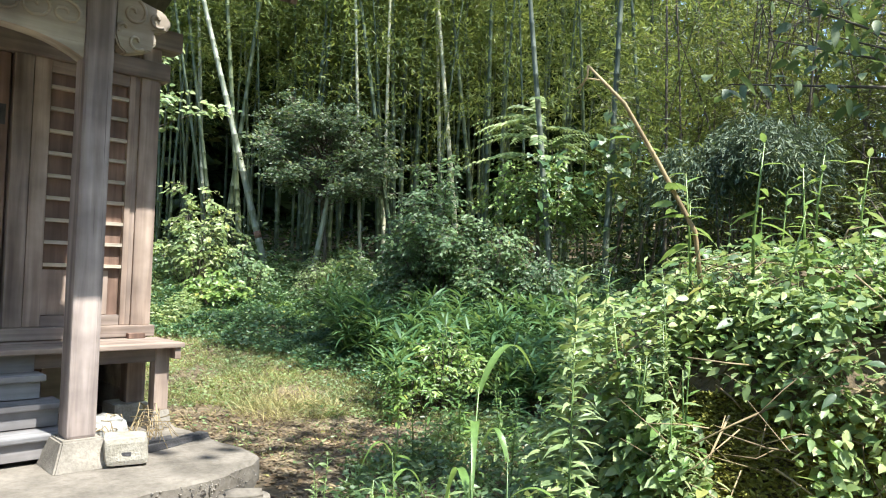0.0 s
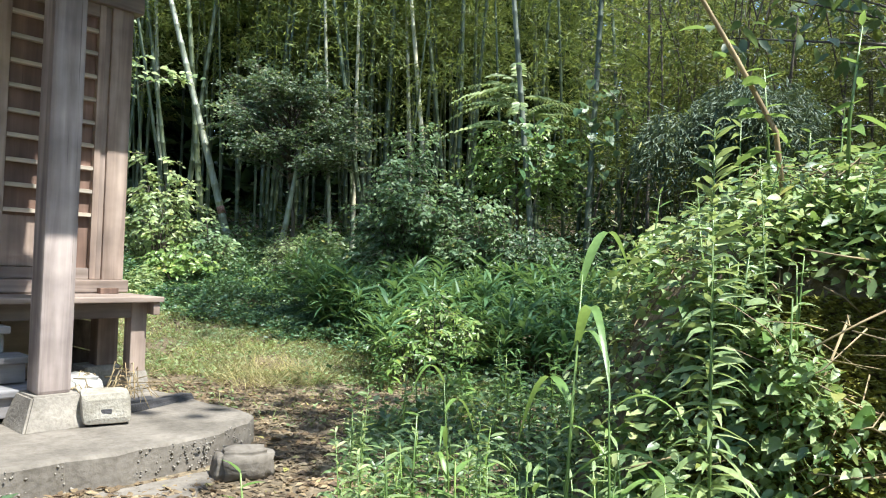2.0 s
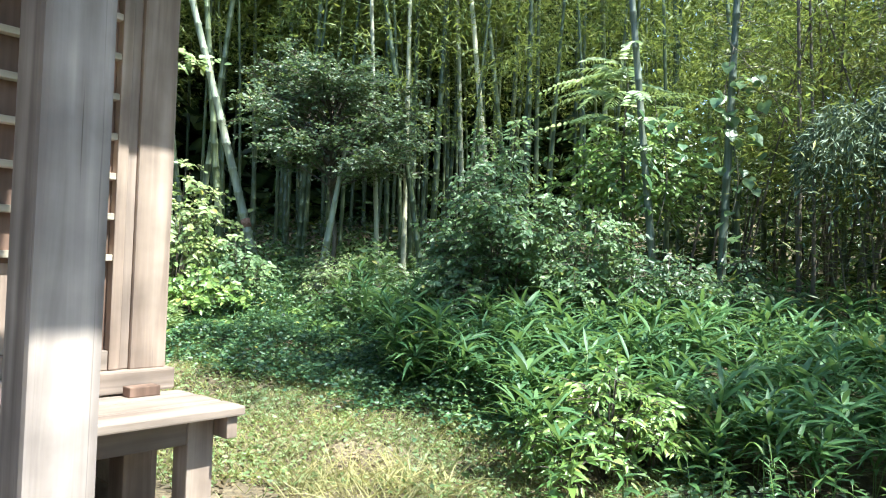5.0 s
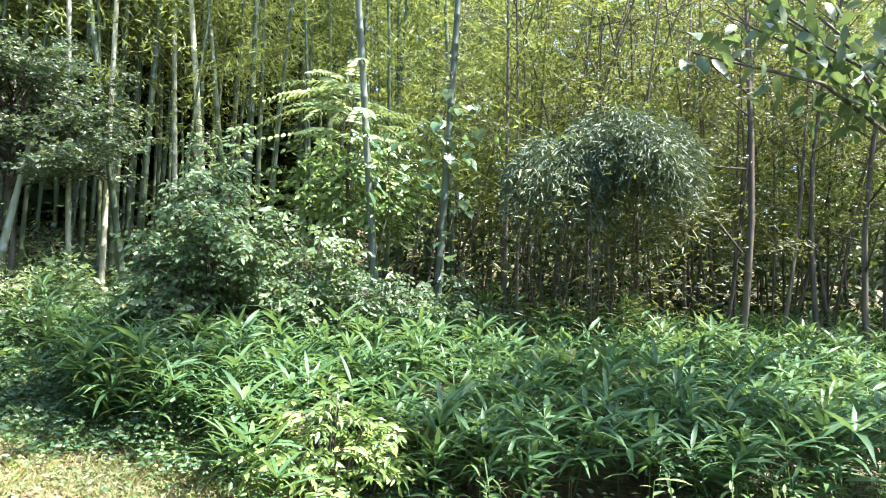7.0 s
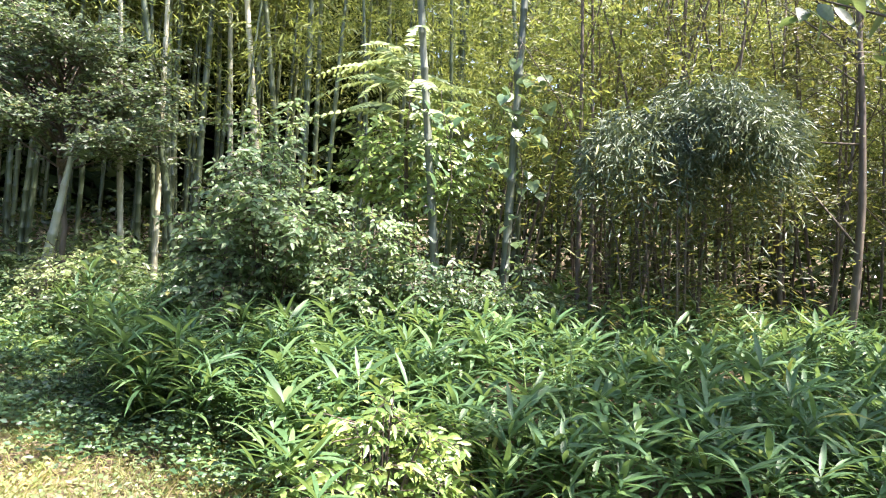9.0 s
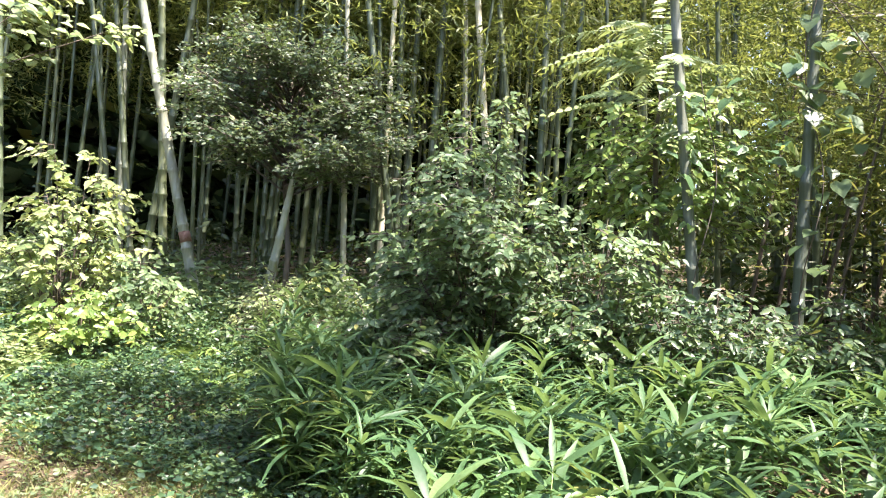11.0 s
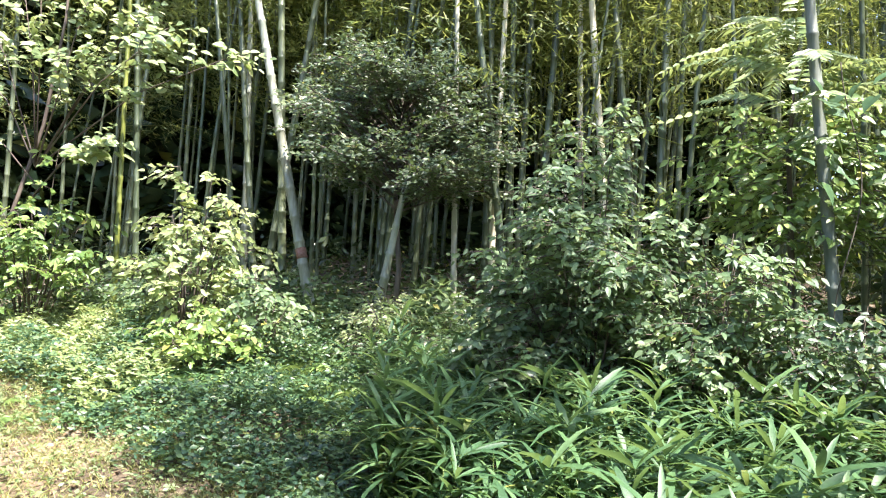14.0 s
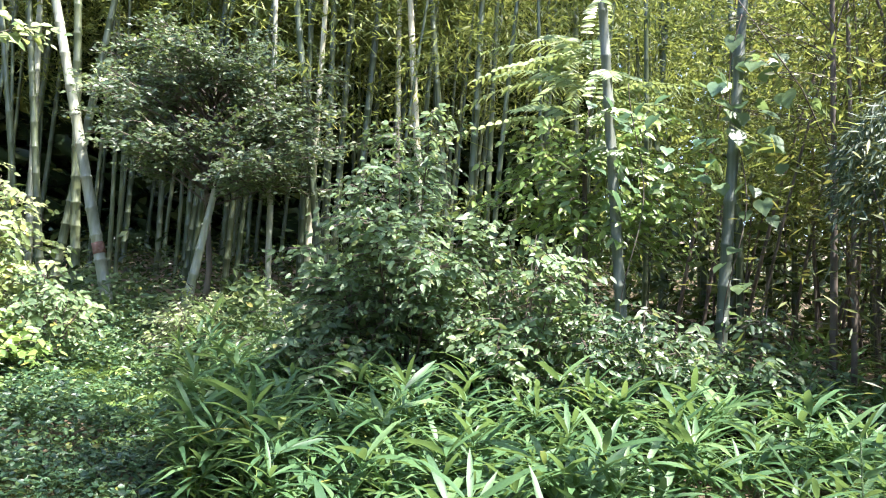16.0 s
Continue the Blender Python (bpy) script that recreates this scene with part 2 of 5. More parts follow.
def tube_arrays(points, radii, sides=6):
    """A tapered tube along points: vertices and faces."""
    P = [Vector(p) for p in points]
    V, Fc = [], []
    for i, p in enumerate(P):
        d = (P[min(i + 1, len(P) - 1)] - P[max(i - 1, 0)]).normalized()
        a = d.orthogonal().normalized() if i == 0 else (a - d * a.dot(d)).normalized()
        b = d.cross(a)
        for k in range(sides):
            w = 2 * math.pi * k / sides
            V.append(tuple(p + (a * math.cos(w) + b * math.sin(w)) * radii[i]))
    for i in range(len(P) - 1):
        for k in range(sides):
            Fc.append((i * sides + k, i * sides + (k + 1) % sides, (i + 1) * sides + (k + 1) % sides, (i + 1) * sides + k))
    Fc.append(tuple(range(sides))[::-1])
    Fc.append(tuple((len(P) - 1) * sides + k for k in range(sides)))
    return V, Fc


def mesh_of(name, chunks, smooth=True):
    """One mesh out of chunks of vertices and faces."""
    V, Fc, o = [], [], 0
    for v, f in chunks:
        V.extend(v)
        Fc.extend(tuple(i + o for i in t) for t in f)
        o += len(v)
    me = bpy.data.meshes.new(name)
    me.from_pydata(V, [], Fc)
    if smooth:
        me.shade_smooth()
    me.update()
    return me


def unit(a):
    return a / np.maximum(np.linalg.norm(a, axis=-1, keepdims=True), 1e-9)


OVERHEAD, OPEN_SIDE = (0.36, -0.2, 1.0), (0.45, -0.85, 0.75)


def leaves(pos, way, length, width, droop=0.25, fold=0.2, belly=0.4, rng=None, flat=0.0, face=OVERHEAD):
    """Leaves from their base, way of growth, length and width: pointed blades with rounded sides, folded and drooping. Vertices and faces."""
    n = len(pos)
    rng = rng or np.random.default_rng(1)
    way = unit(way)
    up = np.tile(face, (n, 1)) + rng.normal(0, 0.8 * (1 - flat), (n, 3))
    side = unit(np.cross(way, up))
    nor = np.cross(side, way)
    length, width = np.broadcast_to(length, (n,))[:, None], np.broadcast_to(width, (n,))[:, None]
    sag = np.zeros((n, 3))
    sag[:, 2] = -1
    droop = np.broadcast_to(droop, (n,))[:, None]
    rows = [pos]
    for t, w, low in ((belly * 0.4, 0.34, 0.06), (belly, 0.5, 0.24), (belly + 0.33, 0.34, 0.6)):
        c = pos + way * length * t + sag * length * droop * low
        out, lift = side * width * w, nor * width * fold * w * 2
        rows += [c - out + lift, c, c + out + lift]
    rows.append(pos + way * length + sag * length * droop * 1.15)
    V = np.stack(rows, 1).reshape(-1, 3)
    base = np.arange(n)[:, None] * 11
    tri = (base[:, None, :] + np.array([[0, 2, 1], [0, 3, 2], [7, 8, 10], [8, 9, 10]])[None]).reshape(-1, 3)
    quad = (base[:, None, :] + np.array([[1, 2, 5, 4], [2, 3, 6, 5], [4, 5, 8, 7], [5, 6, 9, 8]])[None]).reshape(-1, 4)
    return V.tolist(), tri.tolist() + quad.tolist()


def small_leaves(pos, way, length, width, fold=0.25, rng=None, flat=0.0, face=OVERHEAD):
    """Cheap leaves of two faces, folded along the rib."""
    n = len(pos)
    rng = rng or np.random.default_rng(1)
    way = unit(way)
    up = np.tile(face, (n, 1)) + rng.normal(0, 0.8 * (1 - flat), (n, 3))
    side = unit(np.cross(way, up))
    nor = np.cross(side, way)
    length, width = np.broadcast_to(length, (n,))[:, None], np.broadcast_to(width, (n,))[:, None]
    mid = pos + way * length * 0.42
    V = np.stack([pos, mid - side * width * 0.5 + nor * width * fold, pos + way * length, mid + side * width * 0.5 + nor * width * fold], 1).reshape(-1, 3)
    base = np.arange(n)[:, None] * 4
    tri = (base[:, None, :] + np.array([[0, 2, 1], [0, 3, 2]])[None]).reshape(-1, 3)
    return V.tolist(), tri.tolist()


def twig_sprays(rng, base, way, length, k, leaf, wide, droop=0.3, flat=0.7, cheap=False):
    """Twigs that leave each base and bow down, with leaves in two rows: the leaves, and the twigs' own tubes."""
    m = len(base)
    way = unit(way)
    length = np.broadcast_to(length, (m,))
    t = np.linspace(0.16, 1.0, k)[None, :, None]
    L = length[:, None, None]
    down = np.array([0, 0, -1.0])
    p = base[:, None, :] + way[:, None, :] * L * t + rng.normal(0, 0.02, (m, k, 3)) + down * (droop * L * t * t)
    tan = unit(way[:, None, :] + down * (2 * droop * t))
    side = unit(np.cross(way, np.array([0.0, 0.0, 1.0]) + rng.normal(0, 0.25, (m, 3))))[:, None, :]
    sign = np.where(np.arange(k) % 2, 1.0, -1.0)[None, :, None]
    sign = sign * (np.arange(k) < k - 1)[None, :, None]
    d = tan * 0.55 + side * sign + rng.normal(0, 0.22, (m, k, 3))
    ln = leaf * rng.uniform(0.6, 1.2, (m, k)) * (1.1 - 0.35 * t[:, :, 0])
    ln = ln.reshape(-1)
    w = ln * (wide / leaf) * rng.uniform(0.85, 1.15, m * k)
    f = small_leaves(p.reshape(-1, 3), d.reshape(-1, 3), ln, w, 0.18, rng, flat, OPEN_SIDE) if cheap else leaves(p.reshape(-1, 3), d.reshape(-1, 3), ln, w, 0.25, 0.14, 0.4, rng, flat, OPEN_SIDE)
    mid, end = base + way * length[:, None] * 0.5 + down * (droop * length * 0.25)[:, None], base + way * length[:, None] + down * (droop * length)[:, None]
    tubes = [tube_arrays([tuple(a), tuple(b), tuple(c)], [0.005, 0.0035, 0.0015], 3) for a, b, c in zip(base, mid, end)]
    return f, tubes


def rand_dirs(rng, n, low=-0.3, high=0.9):
    a = rng.uniform(0, 2 * np.pi, n)
    z = rng.uniform(low, high, n)
    return unit(np.stack([np.cos(a), np.sin(a), z], 1))


def ground_z(x, y):
    """Height of the ground: level round the shrine, rising to the wood."""
    s = y - 8.5 + 0.35 * math.sin(x * 0.6)
    z = 0.17 * (s + math.sqrt(s * s + 0.5)) / 2
    d = (abs((x - 2.55) / 1.8) ** 3 + abs((y - 5.1) / (1.6 if y < 5.1 else 1.15)) ** 3) ** (1 / 3)
    if d < 1:
        z += 1.6 * (1 - d ** 4) ** 0.7 * (1 + 0.12 * noise.noise((x * 2.3, y * 2.3, 3)))
    return z + 0.05 * noise.noise((x * 0.7, y * 0.7, 0)) + 0.02 * noise.noise((x * 3, y * 3, 5))


# ---- ground ----
def build_ground():
    xs = np.unique(np.concatenate([np.linspace(-400, -30, 16), np.linspace(-30, -8, 34), np.linspace(-8, 8, 130), np.linspace(8, 30, 34), np.linspace(30, 400, 16)]))
    ys = np.unique(np.concatenate([np.linspace(-400, -12, 16), np.linspace(-12, 1, 24), np.linspace(1, 16, 120), np.linspace(16, 45, 44), np.linspace(45, 60, 6), np.linspace(60, 400, 10)]))
    V = [(x, y, ground_z(x, min(y, 58))) for y in ys for x in xs]
    nx = len(xs)
    Fc = [(j * nx + i, j * nx + i + 1, (j + 1) * nx + i + 1, (j + 1) * nx + i) for j in range(len(ys) - 1) for i in range(nx - 1)]
    ob = link_mesh("ground", mesh_of("ground", [(V, Fc)], True), SOIL)
    tagged(ob, "brown forest soil with dry litter, rising to the wood", "ground", kind="structure")


build_ground()

# ---- shrine ----
U = Vector((0.585, 0.811, 0)).normalized()
N = Vector((U.y, -U.x, 0))
TM = Matrix(((U.x, N.x, 0, -2.747), (U.y, N.y, 0, 6.965), (0, 0, 1, 0), (0, 0, 0, 1)))
A0, A1 = -4.3, 0.0


def shrine_hall():
    h = holder("shrine_hall", TM, "small weathered wooden shrine hall with slatted front panels and deep eaves", "shrine")
    part("corner_post", box_bm(-0.17, 0.0, -0.17, 0.0, 1.03, 3.62, 0.012), WOOD, h, "cracked grey-brown corner post")
    part("sill_beam", box_bm(A0, 0.03, -0.2, 0.035, 0.935, 1.035, 0.01), WOOD_A, h)
    part("head_beam", box_bm(A0, 0.07, -0.2, 0.03, 3.20, 3.36, 0.01), WOOD_A, h)
    part("wall_plate", box_bm(A0, 0.16, -0.16, 0.06, 3.48, 3.66, 0.012), WOOD_A, h)
    part("frame_post", box_bm(-1.15, -1.015, -0.15, 0.012, 1.037, 3.198, 0.008), WOOD, h)
    part("frame_post", box_bm(-2.75, -2.615, -0.15, 0.012, 1.037, 3.198, 0.008), WOOD, h)
    # slatted panels
    for a0, a1 in ((-0.97, -0.215), (-3.55, -2.795)):
        p = part("slat_panel", box_bm(a0 + 0.08, a1 - 0.05, -0.075, -0.055, 1.12, 3.12, 0), WOOD_DARK, h, "dark boards behind pale slats")
        part("stile", box_bm(a0 - 0.04, a0 + 0.088, -0.08, -0.004, 1.038, 3.198, 0.005), WOOD, p)
        part("stile", box_bm(a1 - 0.05, a1 - 0.002, -0.08, -0.006, 1.038, 3.198, 0.005), WOOD, p)
        part("jamb", box_bm(a1 + 0.002, a1 + 0.044, -0.08, -0.022, 1.038, 3.198, 0.004), WOOD, p)
        part("rail", box_bm(a0 + 0.09, a1 - 0.052, -0.08, -0.012, 1.038, 1.125, 0.004), WOOD_A, p)
        part("rail", box_bm(a0 + 0.09, a1 - 0.052, -0.08, -0.012, 3.10, 3.197, 0.004), WOOD_A, p)
        part("mid_stile", box_bm((a0 + a1) / 2 - 0.02, (a0 + a1) / 2 + 0.025, -0.056, -0.04, 1.127, 1.52, 0.003), WOOD, p)
        slat = None
        for k in range(9):
            z = 1.538 + k * 0.181
            if slat is None:
                slat = part("slat", box_bm(a0 + 0.09, a1 - 0.052, -0.056, -0.008, -0.015, 0.015, 0.004), WOOD_PALE, p)
                slat.location.z = z
            else:
                s = link_mesh("slat", slat.data, None, p)
                s.location.z = z + random.uniform(-0.004, 0.004)
        for k in range(2):
            part("board", box_bm(a0 + 0.095 + k * 0.3, a0 + 0.37 + k * 0.24, -0.056, -0.047, 1.13, 1.50, 0.002), WOOD, p)
    # doors
    for a0, a1 in ((-1.87, -1.17), (-2.6, -1.89)):
        d = part("door", box_bm(a0, a1, -0.085, -0.06, 1.05, 3.19, 0.003), WOOD_DARK, h, "dark brown panelled door, closed")
        for b0, b1 in ((a0, a0 + 0.09), (a1 - 0.09, a1)):
            part("stile", box_bm(b0, b1, -0.062, -0.03, 1.05, 3.19, 0.005), WOOD_DARK, d)
        for z in (1.05, 1.55, 2.1, 2.45, 3.08):
            part("rail", box_bm(a0 + 0.092, a1 - 0.092, -0.062, -0.032, z, z + 0.1, 0.005), WOOD_DARK, d)
        for z0, z1 in ((1.15, 1.55), (1.65, 2.1), (2.2, 2.45), (2.55, 3.08)):
            part("panel", box_bm(a0 + 0.11, a1 - 0.11, -0.064, -0.05, z0 + 0.02, z1 - 0.02, 0.006), WOOD, d)
        part("hinge_plate", box_bm(a1 - 0.12, a1 - 0.02, -0.032, -0.026, 2.62, 2.78, 0.003), BLACK_BOARD, d)
    # closed sides and back
    for k in range(9):
        part("side_board", box_bm(-0.15, -0.118, -0.2 - (k + 1) * 0.3, -0.204 - k * 0.3, 1.03, 3.6, 0.004), WOOD, h)
    part("side_sill", box_bm(-0.18, 0.0, -2.9, -0.205, 0.935, 1.03, 0.01), WOOD, h)
    part("end_wall", box_bm(A0 - 0.1, A0, -2.9, 0.0, 0.2, 3.6, 0.01), WOOD, h)
    part("back_wall", box_bm(A0, -0.15, -3.0, -2.9, 0.2, 3.6, 0.01), WOOD, h)
    part("floor_frame", box_bm(A0, -0.15, -2.9, -0.24, 0.80, 0.93, 0.01), WOOD_A, h)
    part("under_wall", box_bm(A0, -0.75, -0.4, -0.36, 0.2, 0.8, 0.004), WOOD_DARK, h)
    part("under_board", box_bm(-0.74, -0.2, -0.7, -0.66, 0.2, 0.74, 0.004), WOOD_PALE, h, "pale boards under the floor")
    for k in range(3):
        part("skirt_board", box_bm(-0.10, -0.072, -2.9, -0.3, 0.2 + k * 0.245, 0.438 + k * 0.245, 0.006), WOOD_PALE, h)
    part("post_stone", box_bm(-0.28, 0.02, -0.28, 0.02, 0.18, 0.36, 0.03), TUFF, h)
    part("floor_post", box_bm(-0.17, -0.01, -0.17, -0.02, 0.36, 0.934, 0.008), WOOD, h)
    # roof: rafters and eaves
    bm = bmesh.new()
    sec = ((1.0, 3.95), (-1.5, 4.95), (-3.95, 3.95), (-3.95, 4.09), (-1.5, 5.15), (1.0, 4.09))
    ends = [[bm.verts.new((a, b, z)) for b, z in sec] for a in (A0 - 0.9, 0.92)]
    for i in range(6):
        bm.faces.new((ends[0][i], ends[0][(i + 1) % 6], ends[1][(i + 1) % 6], ends[1][i]))
    bm.faces.new(ends[0][::-1])
    bm.faces.new(ends[1])
    bmesh.ops.recalc_face_normals(bm, faces=bm.faces)
    part("main_roof", bm, ROOF_MAT, h, "dark shingled roof")
    for k in range(28):
        a = -4.9 + k * 0.21
        bm = box_bm(-0.03, 0.03, -1.0, 0.98, -0.035, 0.035, 0.004)
        r = part("rafter", bm, WOOD, h)
        r.matrix_local = pose(a, 0.0, 4.30, -21.8, 0, 0)
    bm = bmesh.new()
    ends = [[bm.verts.new((a, b, z)) for b, z in ((2.5, 3.71), (0.5, 4.14), (0.5, 4.27), (2.5, 3.84))] for a in (-3.6, -0.50)]
    for i in range(4):
        bm.faces.new((ends[0][i], ends[0][(i + 1) % 4], ends[1][(i + 1) % 4], ends[1][i]))
    bm.faces.new(ends[0][::-1])
    bm.faces.new(ends[1])
    bmesh.ops.recalc_face_normals(bm, faces=bm.faces)
    part("porch_roof", bm, ROOF_MAT, h, "porch roof over the steps")


def porch():
    """Two pillars on stone feet, the carved tie beam between them and the scrolled beam ends."""
    made = []
    for a in (-0.93, -2.85):
        p = holder("porch_pillar", TM @ pose(a, 1.15, 0.2), "tall square grey wooden porch pillar on a flared stone foot", "pillar", "porch pillars")
        bm = bmesh.new()
        r = bmesh.ops.create_cube(bm, size=1)
        for v in r["verts"]:
            s = 0.195 if v.co.z < 0 else 0.152
            lo = v.co.z < 0
            v.co = Vector((math.copysign(s, v.co.x), math.copysign(s, v.co.y), -0.01 if lo else 0.195))
            if not lo:
                v.co.x *= 0.88
                v.co.y *= 0.88
        bmesh.ops.bevel(bm, geom=bm.edges[:], offset=0.012, segments=2, affect="EDGES")
        part("foot_stone", bm, FOOT_STONE, p, "pale flared foot stone")
        part("shaft", box_bm(-0.095, 0.095, -0.095, 0.095, 0.192, 3.42, 0.022), PILLAR_WOOD, p)
        made.append(p)
    # tie beam, arched below, with carved scrolls
    b = holder("carved_tie_beam", TM @ pose(-1.89, 1.15, 2.92), "pale arched porch beam with carved cloud scrolls", "beam")
    bm = bmesh.new()
    cols = []
    for k in range(25):
        x = -0.862 + 1.724 * k / 24
        lo = 0.02 + 0.13 * (1 - (x / 0.862) ** 4)
        hi = 0.42 + 0.05 * (1 - (x / 0.862) ** 2)
        cols.append([bm.verts.new((x, y, z)) for y, z in ((-0.07, lo), (0.07, lo), (0.085, (lo + hi) / 2), (0.07, hi), (-0.07, hi))])
    for c, d in zip(cols, cols[1:]):
        for i in range(5):
            bm.faces.new((c[i], c[(i + 1) % 5], d[(i + 1) % 5], d[i]))
    bm.faces.new(cols[0])
    bm.faces.new(cols[-1][::-1])
    bmesh.ops.recalc_face_normals(bm, faces=bm.faces)
    part("beam", bm, WOOD_PALE, b)
    rng = random.Random(4)
    for k in range(9):
        x = -0.75 + k * 0.185
        pts = []
        for i in range(22):
            w = i * 0.42
            rr = 0.012 + 0.0042 * i
            pts.append((x + rr * math.cos(w) * 1.3, 0.088, 0.29 + rr * math.sin(w) + rng.uniform(-0.003, 0.003)))
        link_mesh("scroll", mesh_of("scroll", [tube_arrays(pts, [0.011] * 22, 6)], True), WOOD_PALE, b, "carved scroll")
    # scrolled nose past the pillar
    n = holder("scrolled_beam_end", TM @ pose(-0.83, 1.15, 3.0), "carved cloud-shaped beam end on the porch pillar", "carving")
    outline = [(0.0, 0.16), (0.0, 0.46), (0.10, 0.47), (0.22, 0.43), (0.34, 0.40), (0.40, 0.33), (0.36, 0.26), (0.27, 0.24), (0.30, 0.17), (0.25, 0.09), (0.16, 0.06), (0.08, 0.04), (0.03, 0.08)]
    bm = bmesh.new()
    f0 = [bm.verts.new((x, -0.055, z)) for x, z in outline]
    f1 = [bm.verts.new((x, 0.055, z)) for x, z in outline]
    bm.faces.new(f0)
    bm.faces.new(f1[::-1])
    for i in range(len(outline)):
        j = (i + 1) % len(outline)
        bm.faces.new((f0[i], f1[i], f1[j], f0[j]))
    bmesh.ops.recalc_face_normals(bm, faces=bm.faces)
    bmesh.ops.bevel(bm, geom=bm.edges[:], offset=0.012, segments=2, affect="EDGES")
    part("body", bm, WOOD_PALE, n)
    for cx, cz, turns, sc in ((0.12, 0.34, 16, 0.0062), (0.29, 0.33, 12, 0.0052), (0.15, 0.14, 12, 0.0055), (0.06, 0.22, 9, 0.005)):
        pts = [(cx + (0.008 + sc * i) * math.cos(i * 0.5), 0.06, cz + (0.008 + sc * i) * math.sin(i * 0.5)) for i in range(turns)]
        link_mesh("scroll", mesh_of("scroll", [tube_arrays(pts, [0.012] * turns, 6)], True), WOOD_PALE, n)


def veranda():
    v = holder("veranda", TM, "narrow weathered wooden veranda along the shrine front", "veranda")
    for k, (b0, b1) in enumerate(((0.04, 0.21), (0.215, 0.39), (0.395, 0.56))):
        part("floor_board", box_bm(A0, 0.05 + 0.012 * k, b0, b1, 0.885, 0.93 - 0.002 * k, 0.008), WOOD_A, v)
    part("edge_beam", box_bm(-1.02, 0.0, 0.36, 0.43, 0.765, 0.884, 0.006), WOOD_A, v)
    part("end_beam", box_bm(0.0, 0.05, 0.06, 0.54, 0.79, 0.884, 0.006), WOOD, v)
    for a in (-0.06, -3.3):
        part("post", box_bm(a - 0.06, a + 0.06, 0.32, 0.44, 0.36, 0.764 if a < -1 else 0.884, 0.008), WOOD, v)
        bm = bmesh.new()
        r = bmesh.ops.create_cube(bm, size=1)
        for q in r["verts"]:
            s = 0.092 if q.co.z < 0 else 0.07
            q.co = Vector((a + math.copysign(s, q.co.x), 0.38 + math.copysign(s, q.co.y), 0.19 if q.co.z < 0 else 0.362))
        bmesh.ops.bevel(bm, geom=bm.edges[:], offset=0.008, segments=2, affect="EDGES")
        part("foot_stone", bm, FOOT_STONE, v)
    pl = holder("wooden_block", TM @ pose(-0.16, 0.1, 0.93), "small dark wooden block lying on the veranda", "block")
    part("block", box_bm(-0.07, 0.07, -0.035, 0.035, 0.0, 0.045, 0.005), WOOD_DARK, pl)


def steps():
    st = holder("wooden_steps", TM, "grey weathered plank steps up to the shrine door", "steps")
    for k, (b0, b1, z) in enumerate(((0.72, 1.03, 0.40), (0.56, 0.84, 0.575), (0.45, 0.68, 0.75))):
        a1 = (-0.86, -0.92, -1.0)[k]
        part("tread", box_bm(-3.2, a1, b0, b1, z - 0.045, z, 0.01, wobble=0.004), GREY_WOOD, st)
        part("riser", box_bm(-3.15, a1 - 0.03, b1 - 0.07, b1 - 0.035, z - 0.165, z - 0.046, 0.004), GREY_WOOD, st)
    part("riser", box_bm(-3.15, -1.03, 0.44, 0.475, 0.752, 0.884, 0.004), GREY_WOOD, st)
    part("stringer", box_bm(-0.95, -0.91, 0.44, 0.96, 0.2, 0.34, 0.006), GREY_WOOD, st)
    part("stringer", box_bm(-3.14, -3.1, 0.44, 0.96, 0.2, 0.34, 0.006), GREY_WOOD, st)


def slab(name, outline, z0, z1, label, seed):
    rng = random.Random(seed)
    pts = []
    for (x0, y0), (x1, y1) in zip(outline, outline[1:] + outline[:1]):
        steps_n = max(1, int(math.hypot(x1 - x0, y1 - y0) / 0.12))
        for i in range(steps_n):
            t = i / steps_n
            pts.append((x0 + (x1 - x0) * t + rng.uniform(-0.018, 0.018), y0 + (y1 - y0) * t + rng.uniform(-0.018, 0.018)))
    bm = bmesh.new()
    rings = [[bm.verts.new((x * s + ox, y * s + oy, z + rng.uniform(-j, j))) for x, y in pts]
             for z, s, ox, oy, j in ((z0, 1.0, 0, 0, 0), ((z0 + z1) / 2, 1.0, rng.uniform(-.01, .01), 0, 0.01), (z1 - 0.02, 1.0, 0, 0, 0.004), (z1, 0.988, -0.02, 0.01, 0.002))]
    n = len(pts)
    for r0, r1 in zip(rings, rings[1:]):
        for i in range(n):
            bm.faces.new((r0[i], r0[(i + 1) % n], r1[(i + 1) % n], r1[i]))
    bm.faces.new(rings[-1])
    bmesh.ops.recalc_face_normals(bm, faces=bm.faces)
    ob = part(name, bm, CONCRETE)
    ob.matrix_world = TM
    return tagged(ob, label, "stone slab", kind="structure")


shrine_hall()
porch()
veranda()
steps()
slab("porch_slab", [(0.19, 1.64), (0.05, 1.78), (-0.35, 1.98), (-0.9, 2.02), (-2.0, 1.98), (-4.6, 1.95), (-4.6, -3.3), (0.1, -3.3), (0.12, 0.4), (0.16, 1.0)], -0.1, 0.2, "worn concrete porch slab with a crumbling edge", 3)
slab("step_stone", [(-0.35, 2.12), (-0.7, 2.5), (-3.5, 2.55), (-3.5, 2.1)], -0.1, 0.03, "flat worn stone before the porch slab", 5)


